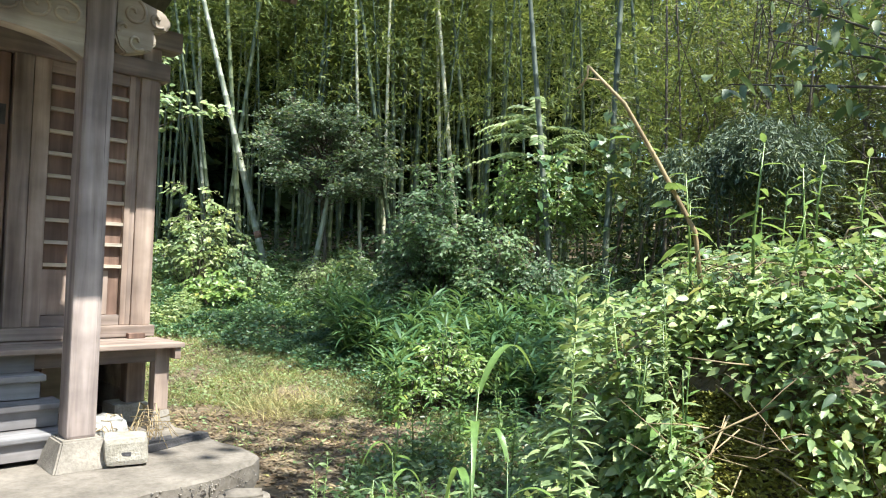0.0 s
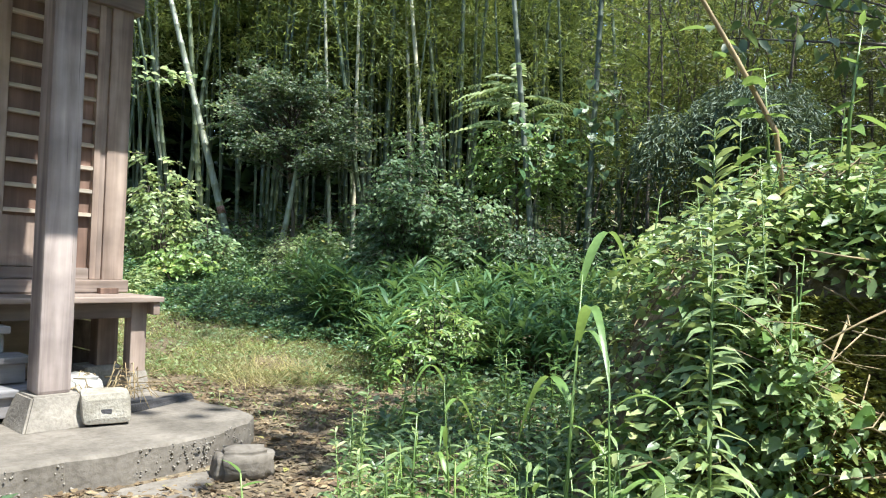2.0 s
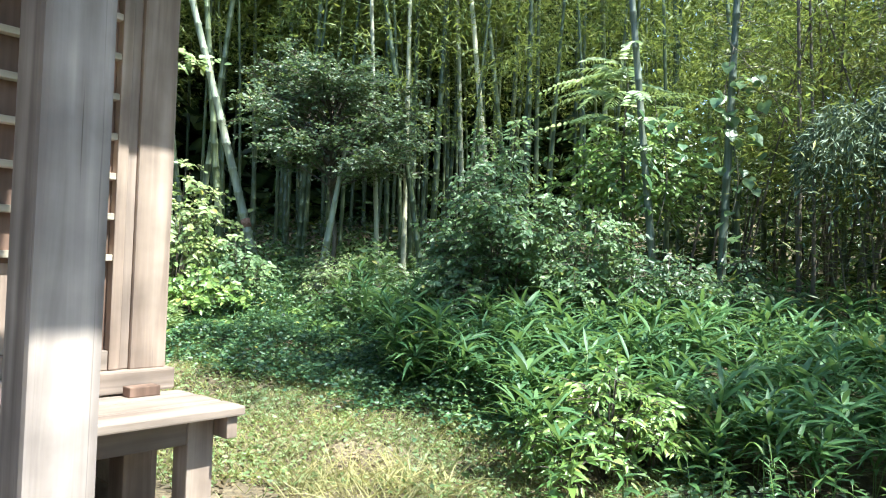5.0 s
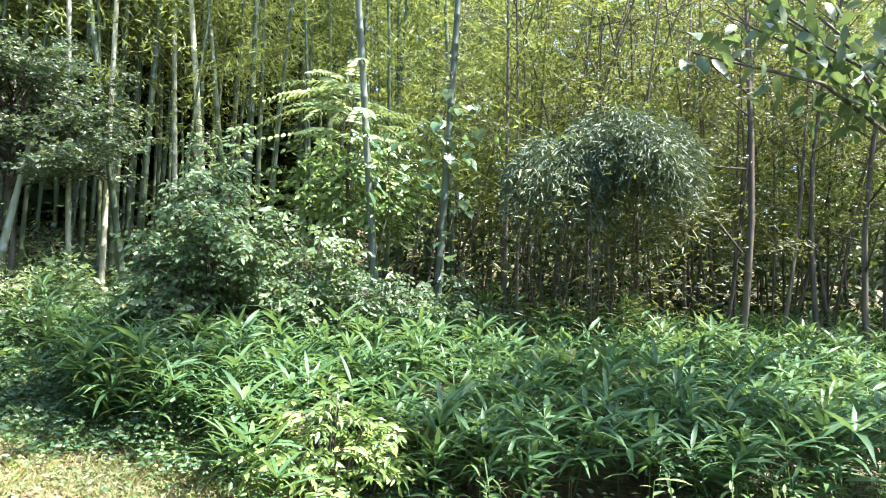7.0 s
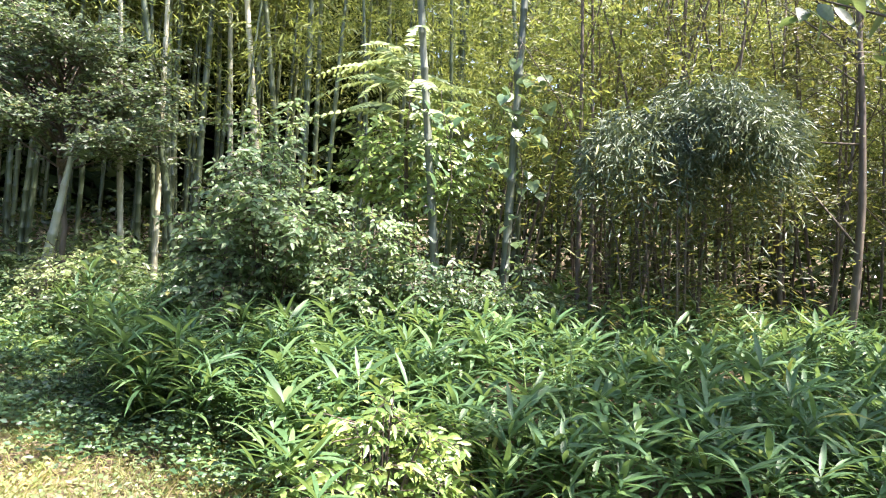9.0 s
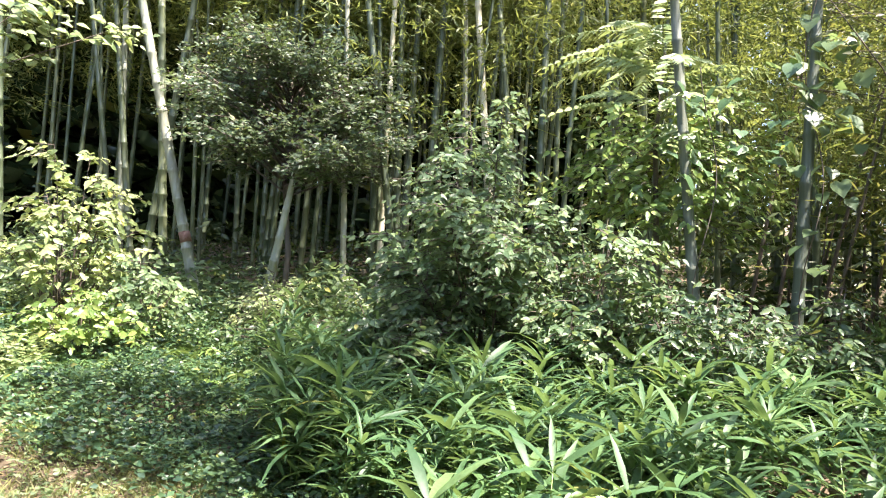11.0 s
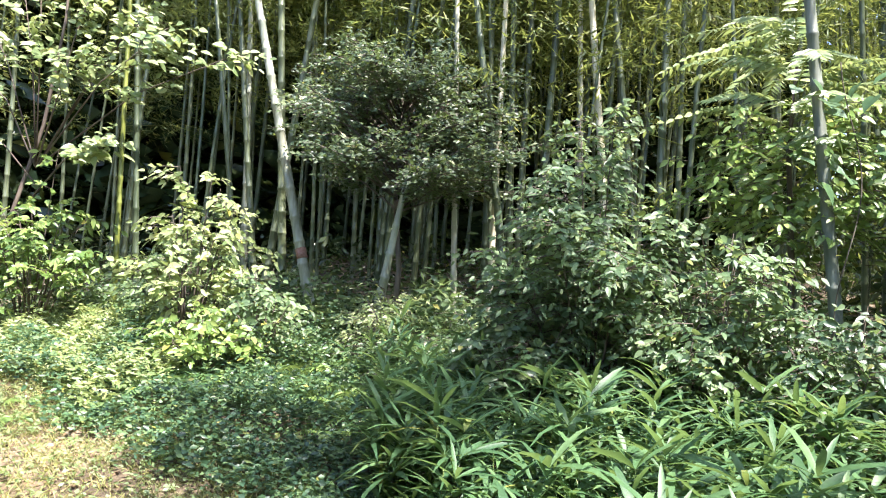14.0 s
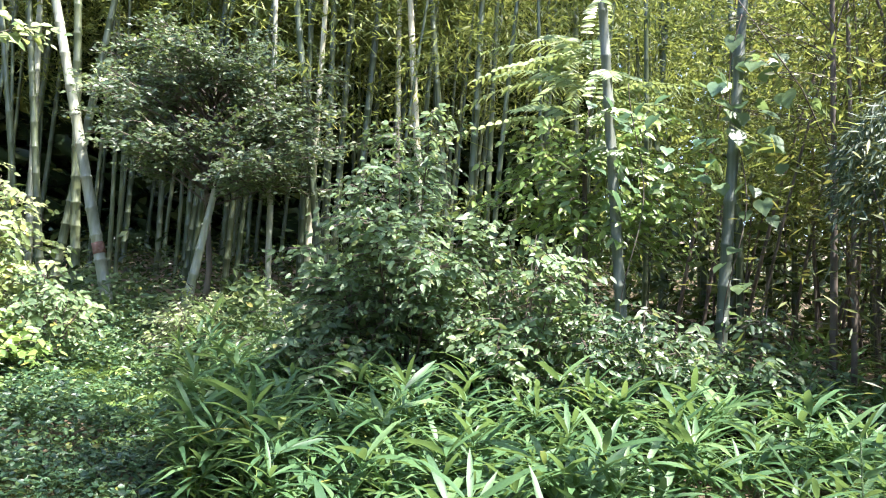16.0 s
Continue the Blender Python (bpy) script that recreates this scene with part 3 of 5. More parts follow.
def rock(name, loc, size, mat, label, category, seed, rough=0.12, turn=0.0, cuts=2):
    bm = bmesh.new()
    bmesh.ops.create_cube(bm, size=1)
    bmesh.ops.bevel(bm, geom=bm.edges[:], offset=0.13, segments=2, affect="EDGES")
    bmesh.ops.subdivide_edges(bm, edges=bm.edges[:], cuts=cuts, use_grid_fill=True)
    for v in bm.verts:
        v.co *= 1 + rough * noise.noise(v.co * 2.2 + Vector((seed * 3.1, 0, 0)))
        v.co = Vector((v.co.x * size[0], v.co.y * size[1], (v.co.z + 0.5) * size[2]))
    ob = part(name, bm, mat, None, "", True)
    ob.matrix_world = loc @ pose(0, 0, 0, 0, 0, turn)
    return tagged(ob, label, category)


# cut stone with a mortise beside the pillar
def cut_stone():
    h = holder("cut_stone_block", TM @ pose(-0.66, 1.30, 0.2, 0, 0, 17), "pale cut stone block with a square socket, on the slab", "stone block")
    bm = box_bm(-0.14, 0.14, -0.125, 0.125, 0.0, 0.2, 0.042, wobble=0.014)
    part("stone", bm, TUFF, h)
    # No hole is cut; a black plate paints the socket's inner shade.
    part("socket", box_bm(-0.035, 0.03, 0.118, 0.1275, 0.075, 0.105, 0.004), BLACK_BOARD, h, "black plate standing in for the shade in a square socket")


cut_stone()
rock("boulder", TM @ pose(-0.62, 0.72, 0.19), (0.34, 0.26, 0.22), ROCK, "rounded grey stone under the veranda edge", "rock", 2, 0.25)
rock("loose_stone", pose(-1.08, 5.40, 0.0), (0.3, 0.22, 0.17), CONCRETE, "broken pale stone in the weeds by the slab", "rock", 5, 0.3, 30)


def pebble_edge():
    """Coarse aggregate that shows along the slab's crumbled front."""
    r = random.Random(12)
    ch = []
    for k in range(900):
        a = r.uniform(-2.6, 0.12)
        front = 2.0 if a < -0.35 else (1.98 - 0.5 * (a + 0.35) if a < 0.05 else 1.78 - (a - 0.05))
        z = r.uniform(0.0, 0.185)
        b = front + r.uniform(-0.018, 0.004)
        s = r.uniform(0.004, 0.011)
        v = [(a + s * x * r.uniform(0.7, 1.2), b + s * y * 0.8, z + s * q * r.uniform(0.6, 1.0)) for x, y, q in ((1, 0, 0), (-1, 0, 0), (0, 1, 0), (0, -1, 0), (0, 0, 1), (0, 0, -1))]
        ch.append((v, [(0, 2, 4), (2, 1, 4), (1, 3, 4), (3, 0, 4), (2, 0, 5), (1, 2, 5), (3, 1, 5), (0, 3, 5)]))
    ob = link_mesh("slab_pebbles", mesh_of("slab_pebbles", ch, True), FOOT_STONE)
    ob.matrix_world = TM
    tagged(ob, "coarse pebbles in the crumbling slab edge", "pebbles", kind="stuff")


pebble_edge()


def boards():
    for k, (a, b, turn, ln) in enumerate(((-0.16, 0.98, -22, 0.62), (-0.42, 0.9, 8, 0.5))):
        h = holder("charred_board", TM @ pose(a, b, 0.2 + 0.001 * k, 0, 0, turn), "blackened broken board lying on the slab", "board")
        part("board", box_bm(-ln / 2, ln / 2, -0.05, 0.05, 0.0, 0.045, 0.008, wobble=0.012), BLACK_BOARD, h)
    rng = random.Random(8)
    ch = []
    for k in range(80):
        x, y = rng.uniform(-0.75, -0.1), rng.uniform(0.4, 0.85)
        w = rng.uniform(0, 3.1)
        ln = rng.uniform(0.12, 0.3)
        z = 0.22 + rng.uniform(0, 0.2)
        ch.append(tube_arrays([(x, y, z), (x + ln * 0.5 * math.cos(w), y + ln * 0.5 * math.sin(w), z + rng.uniform(0, 0.06)), (x + ln * math.cos(w), y + ln * math.sin(w), 0.205)], [0.0045, 0.004, 0.002], 4))
    ob = link_mesh("dry_twigs", mesh_of("dry_twigs", ch), STRAW)
    ob.matrix_world = TM
    tagged(ob, "heap of dry twigs and stalks on the slab", "twigs", kind="stuff")


boards()


# ---- bamboo ----
def culm_mesh(name, height, r0, lean, bend, seed, node_gap=0.3, sides=10):
    """A jointed culm from its foot at the origin: lean is the shift of its top, bend how far it bows."""
    rng = random.Random(seed)
    z, pts, rad = 0.0, [], []
    gap = node_gap * 0.6
    while z < height:
        r = r0 * (1 - 0.72 * z / height)
        t = z / height
        c = lambda q: (lean[0] * (q / height) + bend[0] * (q / height) ** 2, lean[1] * (q / height) + bend[1] * (q / height) ** 2, q)
        for dz, k in ((0.0, 1.0), (0.014, 1.16), (0.034, 1.13), (0.05, 1.0)):
            pts.append(c(z + dz))
            rad.append(r * k)
        gap = min(gap * 1.12, node_gap * 1.4)
        z += gap * rng.uniform(0.92, 1.06)
    return mesh_of(name, [tube_arrays(pts, rad, sides)], True)


def sprays(rng, centers, outs, per, size, leaf, wide, fall=0.5):
    """Sprays of lance-shaped leaves round twigs that leave each centre in its own direction."""
    n = len(centers)
    t = rng.uniform(0.1, 1.0, (n, per))
    c = centers[:, None, :] + outs[:, None, :] * (t * size)[:, :, None]
    c = c + rng.normal(0, size * 0.16, (n, per, 3))
    c[:, :, 2] -= fall * size * (t ** 2)
    d = outs[:, None, :] * 0.7 + rng.normal(0, 0.75, (n, per, 3))
    d[:, :, 2] -= 0.35
    return small_leaves(c.reshape(-1, 3), d.reshape(-1, 3), rng.uniform(0.7, 1.2, n * per) * leaf, wide * rng.uniform(0.8, 1.2, n * per), 0.2, rng)


def crown_mesh(name, seed, z0, z1, radius, n_sprays, per, leaf=0.17, wide=0.026):
    rng = np.random.default_rng(seed)
    z = z0 + (z1 - z0) * rng.beta(1.3, 1.1, n_sprays)
    a = rng.uniform(0, 2 * np.pi, n_sprays)
    out = np.stack([np.cos(a), np.sin(a), rng.uniform(-0.1, 0.45, n_sprays)], 1)
    rr = radius * rng.uniform(0.1, 0.9, n_sprays)
    c = np.stack([np.cos(a) * rr, np.sin(a) * rr, z], 1)
    ch = [sprays(rng, c, out, per, 0.65, leaf, wide)]
    for i in range(0, n_sprays, 2):
        ch.append(tube_arrays([(0, 0, z[i] - 0.25 * rr[i]), tuple(c[i]), tuple(c[i] + out[i] * 0.5)], [0.008, 0.005, 0.002], 3))
    return mesh_of(name, ch)


CULMS = [culm_mesh("culm", 12.0, r, (lx, ly), (bx, by), k, 0.34, 7) for k, (r, lx, ly, bx, by) in enumerate(
    ((0.055, 0.2, 0.0, 0.3, -0.5), (0.062, -0.4, 0.1, -0.2, -0.3), (0.05, 0.5, 0.2, 0.4, -0.4), (0.045, -0.2, -0.1, -0.7, -0.6), (0.058, 0.0, 0.2, 0.6, 0.1), (0.036, 0.7, 0.0, 0.5, -0.5)))]
CROWNS = [crown_mesh("crown", 20 + k, z0, 12.0, 1.25, 72, 26, 0.17, 0.028) for k, z0 in enumerate((4.0, 4.8, 3.3, 5.4, 3.7))]
BUSHY = [crown_mesh("crown", 40 + k, z0, 12.0, 1.5, 64, 26, 0.17, 0.027) for k, z0 in enumerate((2.2, 2.8, 1.6))]


def bamboo(x, y, mesh, crown, turn, scale=1.0, mat=CULM, label="tall grey-green bamboo culm in the shaded grove", group="bamboo grove"):
    h = holder("bamboo", pose(x, y, ground_z(x, y) - 0.05, 0, 0, turn) @ Matrix.Scale(scale, 4), label, "bamboo", group)
    link_mesh("culm", mesh, mat, h)
    if crown:
        link_mesh("crown", crown, L_BAMBOO, h)
    return h


def hero_bamboo(foot, top, height, r0, mat, seed, label, crown=None, bend=(0, 0)):
    """A bamboo of its own: foot and the place where it is 11 m up."""
    x, y = foot
    z0 = ground_z(x, y)
    k = height / (11.0 - z0)
    me = culm_mesh("culm", height, r0, ((top[0] - x) * k, (top[1] - y) * k), bend, seed)
    h = holder("bamboo", pose(x, y, z0 - 0.04), label, "bamboo", "bamboo grove")
    link_mesh("culm", me, mat, h)
    if crown:
        c = link_mesh("crown", crown, L_BAMBOO, h)
        c.location = ((top[0] - x) * k * 0.5, (top[1] - y) * k * 0.5, 0)
    return h


lean = hero_bamboo((-5.30, 15.4), (-8.15, 15.4), 11.5, 0.078, CULM_PALE, 1, "pale leaning bamboo culm with a faded red mark", CROWNS[3])
mk, mf = tube_arrays([(-0.30, 0, 1.06), (-0.345, 0, 1.20)], [0.0795, 0.0788], 10)
link_mesh("red_mark", mesh_of("red_mark", [(mk, mf)], True), RED_PAINT, lean, "faded red painted band")
hero_bamboo((-5.27, 17.2), (-4.75, 17.2), 11.0, 0.07, CULM, 2, "grey-green bamboo culm deep in the grove", CROWNS[0])
# Its pale colour stands in for the sun that falls on it.
hero_bamboo((-4.2, 14.75), (-2.6, 14.75), 2.7, 0.075, CULM_PALE, 12, "broken pale dry bamboo culm leaning into the small tree")
hero_bamboo((-6.34, 16.2), (-7.3, 16.2), 12.0, 0.07, CULM, 3, "grey-green bamboo culm behind the leaning one", CROWNS[1])
hero_bamboo((-7.26, 17.0), (-6.2, 17.0), 12.0, 0.07, CULM, 4, "grey-green bamboo culm leaning across", CROWNS[3])
hero_bamboo((-8.04, 14.6), (-8.63, 14.6), 10.0, 0.04, CULM_YELLOW, 5, "slim yellow-green young bamboo culm", None)
hero_bamboo((-7.93, 14.9), (-9.05, 14.9), 10.0, 0.05, CULM, 6, "slim grey-green bamboo culm beside the young one", None)
hero_bamboo((-7.38, 17.0), (-8.9, 17.0), 12.0, 0.06, CULM, 7, "grey-green bamboo culm with pale bloom", CROWNS[1])
hero_bamboo((-7.9, 17.4), (-8.5, 17.3), 12.0, 0.06, CULM_PALE, 8, "pale bamboo culm in the grove", CROWNS[3])
hero_bamboo((-6.81, 15.8), (-8.7, 15.8), 11.5, 0.045, CULM, 9, "slim bamboo culm leaning back", CROWNS[1])
hero_bamboo((0.69, 12.8), (-0.35, 12.6), 12.0, 0.054, CULM_DARK, 10, "grey-green bamboo culm with white node rings", CROWNS[3])
hero_bamboo((1.41, 12.9), (1.77, 12.8), 12.0, 0.056, CULM_DARK, 11, "grey-green bamboo culm wound with a big-leaved vine")
# CULM_PALE paints sunlight on some of the edge culms.
for k, (fx, fy, tx, r, m) in enumerate(((-2.56, 15.5, -4.2, 0.055, CULM), (-3.35, 15.5, -3.9, 0.042, CULM_PALE), (-2.98, 15.8, -3.05, 0.045, CULM_PALE), (-3.02, 17.0, -3.4, 0.06, CULM),
                                        (-2.66, 17.0, -2.4, 0.065, CULM), (-1.43, 16.5, -2.5, 0.06, CULM_PALE), (-1.08, 17.0, -2.3, 0.055, CULM), (-0.92, 16.5, -0.94, 0.062, CULM), (-2.1, 18.0, -2.6, 0.055, CULM_PALE))):
    hero_bamboo((fx, fy), (tx, fy), 12.0, r, m, 30 + k, "bamboo culm at the grove's edge, sunlight in its pale colour" if m is CULM_PALE else "grey-green bamboo culm at the grove's edge", CROWNS[k % 5])

rng = random.Random(11)
placed = []
tries = 0
while len(placed) < 120 and tries < 6000:
    tries += 1
    x, y = rng.uniform(-15, 6), rng.uniform(17.0, 27)
    if y < 17.2 and x < -8 and rng.random() < 0.5:
        continue
    if any((x - a) ** 2 + (y - b) ** 2 < 0.42 ** 2 for a, b in placed):
        continue
    placed.append((x, y))
    bamboo(x, y, rng.choice(CULMS), rng.choice(CROWNS), rng.uniform(0, 360), rng.uniform(0.85, 1.15))
for k in range(60):
    x, y = rng.uniform(0.5, 18), rng.uniform(14.5, 27)
    bamboo(x, y, rng.choice(CULMS), rng.choice(BUSHY), rng.uniform(0, 360), rng.uniform(0.8, 1.1), label="leafy bamboo with yellow-green sunlit foliage", group="leafy bamboo")

for k, (x, y) in enumerate(((-3.1, 16.2), (-2.0, 16.0), (-0.6, 15.6), (0.1, 15.2), (-4.4, 17.0), (1.2, 14.9), (2.2, 14.7))):
    bamboo(x, y, CULMS[5 if k % 2 else 3], BUSHY[k % 3], 50 * k, 0.8 + 0.03 * k, label="slim bamboo with sunlit sprays at the grove's edge", group="leafy bamboo")


# ---- shrubs and trees ----
def crown_points(rng, n, rx, ry, rz, hollow=0.45):
    d = unit(rng.normal(0, 1, (n, 3)))
    r = (hollow + (1 - hollow) * rng.uniform(0, 1, n) ** 0.6)
    lump = np.array([0.95 + 0.75 * noise.noise((q[0] * 1.9 + rx * 9, q[1] * 1.9, q[2] * 1.9 + rz * 5)) for q in d])
    return d * (r * lump)[:, None] * np.array([rx, ry, rz]), d


def shrub_mesh(seed, rx, ry, rz, n, leaf, wide, kind=0):
    """Arching stems from one foot at the origin, with leafy twigs along them; rz is half the height."""
    rng = np.random.default_rng(seed)
    count = int(12 + 6 * rx * ry / 0.3)
    k = 9
    per = max(4, n // (k * count))
    stems, base, way, size = [], [], [], []
    for i in range(count):
        a = i * 2.4 + rng.uniform(-0.5, 0.5)
        q = math.sqrt((i + 0.5) / count)
        tall = 2 * rz * rng.uniform(0.78, 1.22) * (1 - 0.5 * q ** 2.5)
        reach = np.array([math.cos(a) * rx * q, math.sin(a) * ry * q]) * rng.uniform(0.85, 1.3)
        foot = np.array([reach[0] * 0.15, reach[1] * 0.15, -0.05])
        knee = np.array([reach[0] * 0.55, reach[1] * 0.55, tall * 0.72])
        end = np.array([reach[0], reach[1], tall * (1 - 0.2 * q)])
        u = np.linspace(0, 1, 5)[:, None]
        pts = foot * (1 - u) ** 2 + 2 * knee * u * (1 - u) + end * u * u
        stems.append(tube_arrays([tuple(v) for v in pts], [0.012, 0.010, 0.008, 0.005, 0.002], 4))
        for t in rng.uniform(0.28, 1.0, per) ** 0.8:
            base.append(foot * (1 - t) ** 2 + 2 * knee * t * (1 - t) + end * t * t)
            w = rng.uniform(0, 6.28)
            way.append(np.array([math.cos(w) + 0.7 * math.cos(a), math.sin(w) + 0.7 * math.sin(a), rng.uniform(-0.05, 0.5)]))
            size.append(rng.uniform(0.6, 1.3) * (0.24 + 0.1 * rz))
    f, tubes = twig_sprays(rng, np.array(base), np.array(way), np.array(size), k, leaf, wide, 0.3, 0.4, not kind)
    return mesh_of("foliage", [f]), [mesh_of("stem", [q], True) for q in stems[:12]], mesh_of("twig_growth", stems[12:] + tubes)


def shrub(name, x, y, size, seed, n, leaf, wide, mat, label, category="shrub", lift=0.0, kind=0, group=""):
    fo, st, tw = shrub_mesh(seed, size[0], size[1], size[2], n, leaf, wide, kind)
    h = holder(name, pose(x, y, ground_z(x, y) + lift), label, category, group)
    link_mesh("foliage", fo, mat, h)
    for q in st:
        link_mesh("stem", q, BARK, h)
    tagged(link_mesh("twig_growth", tw, BARK, h), kind="stuff")
    return h


shrub("shrub", -1.25, 12.8, (0.95, 0.8, 1.2), 1, 8000, 0.092, 0.048, L_GREY, "broad mid-green shrub in front of the bamboo grove", kind=1)
shrub("shrub", -1.75, 12.5, (0.55, 0.5, 0.6), 12, 1500, 0.10, 0.05, L_SHRUB, "leafy green shrub leaning out of the broad one", kind=1)
shrub("shrub", -0.3, 12.4, (0.8, 0.6, 0.85), 2, 3000, 0.095, 0.05, L_GREY, "low mid-green shrub beside the dark culm", kind=1)
shrub("shrub", 0.55, 12.1, (0.85, 0.6, 0.62), 3, 2800, 0.085, 0.042, L_SHRUB, "dark green shrub at the foot of the culms", kind=1)
shrub("shrub", 1.5, 12.3, (0.7, 0.6, 0.55), 13, 1800, 0.085, 0.042, L_SHRUB, "low dark shrub below the vine", kind=1)
# Sun on the edge shrubs is put into L_PALE and L_BRIGHT.
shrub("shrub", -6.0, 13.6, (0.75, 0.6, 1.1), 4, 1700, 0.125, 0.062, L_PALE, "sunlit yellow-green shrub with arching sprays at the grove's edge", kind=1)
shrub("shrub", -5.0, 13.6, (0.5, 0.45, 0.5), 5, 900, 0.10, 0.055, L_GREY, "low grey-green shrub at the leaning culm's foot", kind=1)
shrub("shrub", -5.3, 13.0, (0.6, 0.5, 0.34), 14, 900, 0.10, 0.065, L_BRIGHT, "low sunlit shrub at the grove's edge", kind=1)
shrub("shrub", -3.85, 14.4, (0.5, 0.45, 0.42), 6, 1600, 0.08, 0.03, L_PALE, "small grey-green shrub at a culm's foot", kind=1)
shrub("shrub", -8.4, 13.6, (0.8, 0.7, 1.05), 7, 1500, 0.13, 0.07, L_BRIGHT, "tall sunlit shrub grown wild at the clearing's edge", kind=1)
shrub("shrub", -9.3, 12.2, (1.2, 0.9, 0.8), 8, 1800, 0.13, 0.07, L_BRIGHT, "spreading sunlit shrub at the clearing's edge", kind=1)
shrub("shrub", -6.6, 14.4, (1.0, 0.7, 0.6), 9, 1500, 0.1, 0.055, L_SHRUB, "shaded green shrub in the grove", kind=1)
shrub("shrub", -2.4, 14.0, (0.8, 0.6, 0.38), 10, 1200, 0.09, 0.045, L_SHRUB, "low fern-green shrub under the small tree", kind=1)
shrub("shrub", -3.1, 13.5, (0.8, 0.6, 0.26), 11, 1000, 0.09, 0.045, L_SHRUB, "low spreading green bush in the shade", kind=1)


def small_tree():
    """The evergreen whose uneven crown spreads in leafy plates."""
    x, y = -4.15, 15.1
    z = ground_z(x, y)
    h = holder("small_tree", pose(x, y, z), "small evergreen tree with a ragged dark glossy crown", "tree")
    rng = np.random.default_rng(5)
    ch = [tube_arrays([(0.1, 0, -0.1), (0.14, 0, 1.0), (0.0, 0.05, 1.9), (0.02, 0.0, 3.4)], [0.045, 0.038, 0.03, 0.012], 8)]
    base, way, size = [], [], []
    for i in range(74):
        a = i * 2.4 + rng.uniform(-0.4, 0.4)
        up = rng.uniform(0, 1)
        z0 = 1.7 + 1.75 * up
        reach = (1.75 - 1.0 * up ** 1.6) * rng.uniform(0.7, 1.15)
        foot = np.array([0.02, 0.02, z0])
        end = np.array([math.cos(a) * reach, math.sin(a) * reach * 0.75, z0 + 0.3 + rng.uniform(0.0, 0.55)])
        mid = (foot + end) / 2 + np.array([0, 0, 0.15])
        ch.append(tube_arrays([tuple(foot), tuple(mid), tuple(end)], [0.018, 0.012, 0.004], 4))
        for t in rng.uniform(0.3, 1.0, 26):
            base.append(foot * (1 - t) ** 2 + 2 * mid * t * (1 - t) + end * t * t)
            w = rng.uniform(0, 6.28)
            way.append([math.cos(w) + 0.8 * math.cos(a), math.sin(w) + 0.8 * math.sin(a), rng.uniform(-0.25, 0.55)])
            size.append(rng.uniform(0.18, 0.42))
    f, tubes = twig_sprays(rng, np.array(base), np.array(way), np.array(size), 11, 0.09, 0.045, 0.2, 0.35, True)
    link_mesh("trunk", mesh_of("trunk", ch, True), BARK, h)
    tagged(link_mesh("twig_growth", mesh_of("twig_growth", tubes), BARK, h), kind="stuff")
    link_mesh("crown", mesh_of("crown", [f]), L_TREE, h)


small_tree()


def frond_arrays(rng, base, way, length, pairs, leaflet, wide, droop=0.35):
    """A compound leaf: a bowed rib with paired leaflets."""
    way = Vector(way).normalized()
    side = way.cross(Vector((0, 0, 1))).normalized()
    pts = [Vector(base) + way * length * t + Vector((0, 0, -droop * length * t * t)) for t in np.linspace(0, 1, 6)]
    ch = [tube_arrays(pts, [0.005, 0.0045, 0.004, 0.003, 0.002, 0.001], 4)]
    pos, dirs, ln = [], [], []
    for k in range(pairs):
        t = 0.18 + 0.82 * k / (pairs - 1)
        i = min(int(t * 5), 4)
        p = pts[i].lerp(pts[i + 1], t * 5 - i)
        tan = (pts[i + 1] - pts[i]).normalized()
        for s in (-1, 1):
            pos.append(p)
            dirs.append(side * s + tan * 0.45 + Vector((0, 0, rng.uniform(-0.3, 0.05))))
            ln.append(leaflet * (0.55 + 0.45 * math.sin(math.pi * min(1, 0.25 + t * 0.75))))
    pos, dirs, ln = np.array(pos), np.array(dirs), np.array(ln)
    return ch[0], leaves(pos, dirs, ln, ln * wide / leaflet, 0.2, 0.12, 0.4, np.random.default_rng(int(rng.random() * 1e6)), 0.65, OPEN_SIDE)


def frond_tree():
    """The slim tree whose long feathered leaves spread in tiers."""
    x, y = 0.3, 13.5
    h = holder("feather_leaved_tree", pose(x, y, ground_z(x, y)), "slim tree with long pale-green feathered leaves", "tree")
    rng = random.Random(3)
    link_mesh("trunk", mesh_of("trunk", [tube_arrays([(0, 0, -0.1), (0.05, 0, 1.2), (0.0, 0.05, 2.4), (0.05, 0, 3.3)], [0.035, 0.03, 0.022, 0.01], 7)], True), BARK, h)
    for k in range(34):
        w = k * 2.4 + rng.uniform(-0.5, 0.5)
        z = rng.uniform(2.3, 3.5)
        ribs, blades = frond_arrays(rng, (0.03, 0, z), (math.cos(w), math.sin(w) * 0.9, rng.uniform(0.15, 0.75)), rng.uniform(0.7, 1.5), 15, 0.16, 0.052, rng.uniform(0.25, 0.55))
        link_mesh("feathered_leaf", mesh_of("feathered_leaf", [ribs, blades]), L_PALE, h)
    r2 = np.random.default_rng(6)
    c, d = crown_points(r2, 330, 0.9, 0.7, 0.75, 0.25)
    c += np.array([0.2, -0.1, 2.05])
    d[:, 2] = r2.uniform(-0.2, 0.4, 330)
    f, tubes = twig_sprays(r2, c, d, r2.uniform(0.2, 0.4, 330), 8, 0.115, 0.058, 0.35, 0.5)
    link_mesh("crown", mesh_of("crown", [f]), L_BRIGHT, h)
    tagged(link_mesh("twig_growth", mesh_of("twig_growth", tubes), BARK, h), kind="stuff")


frond_tree()


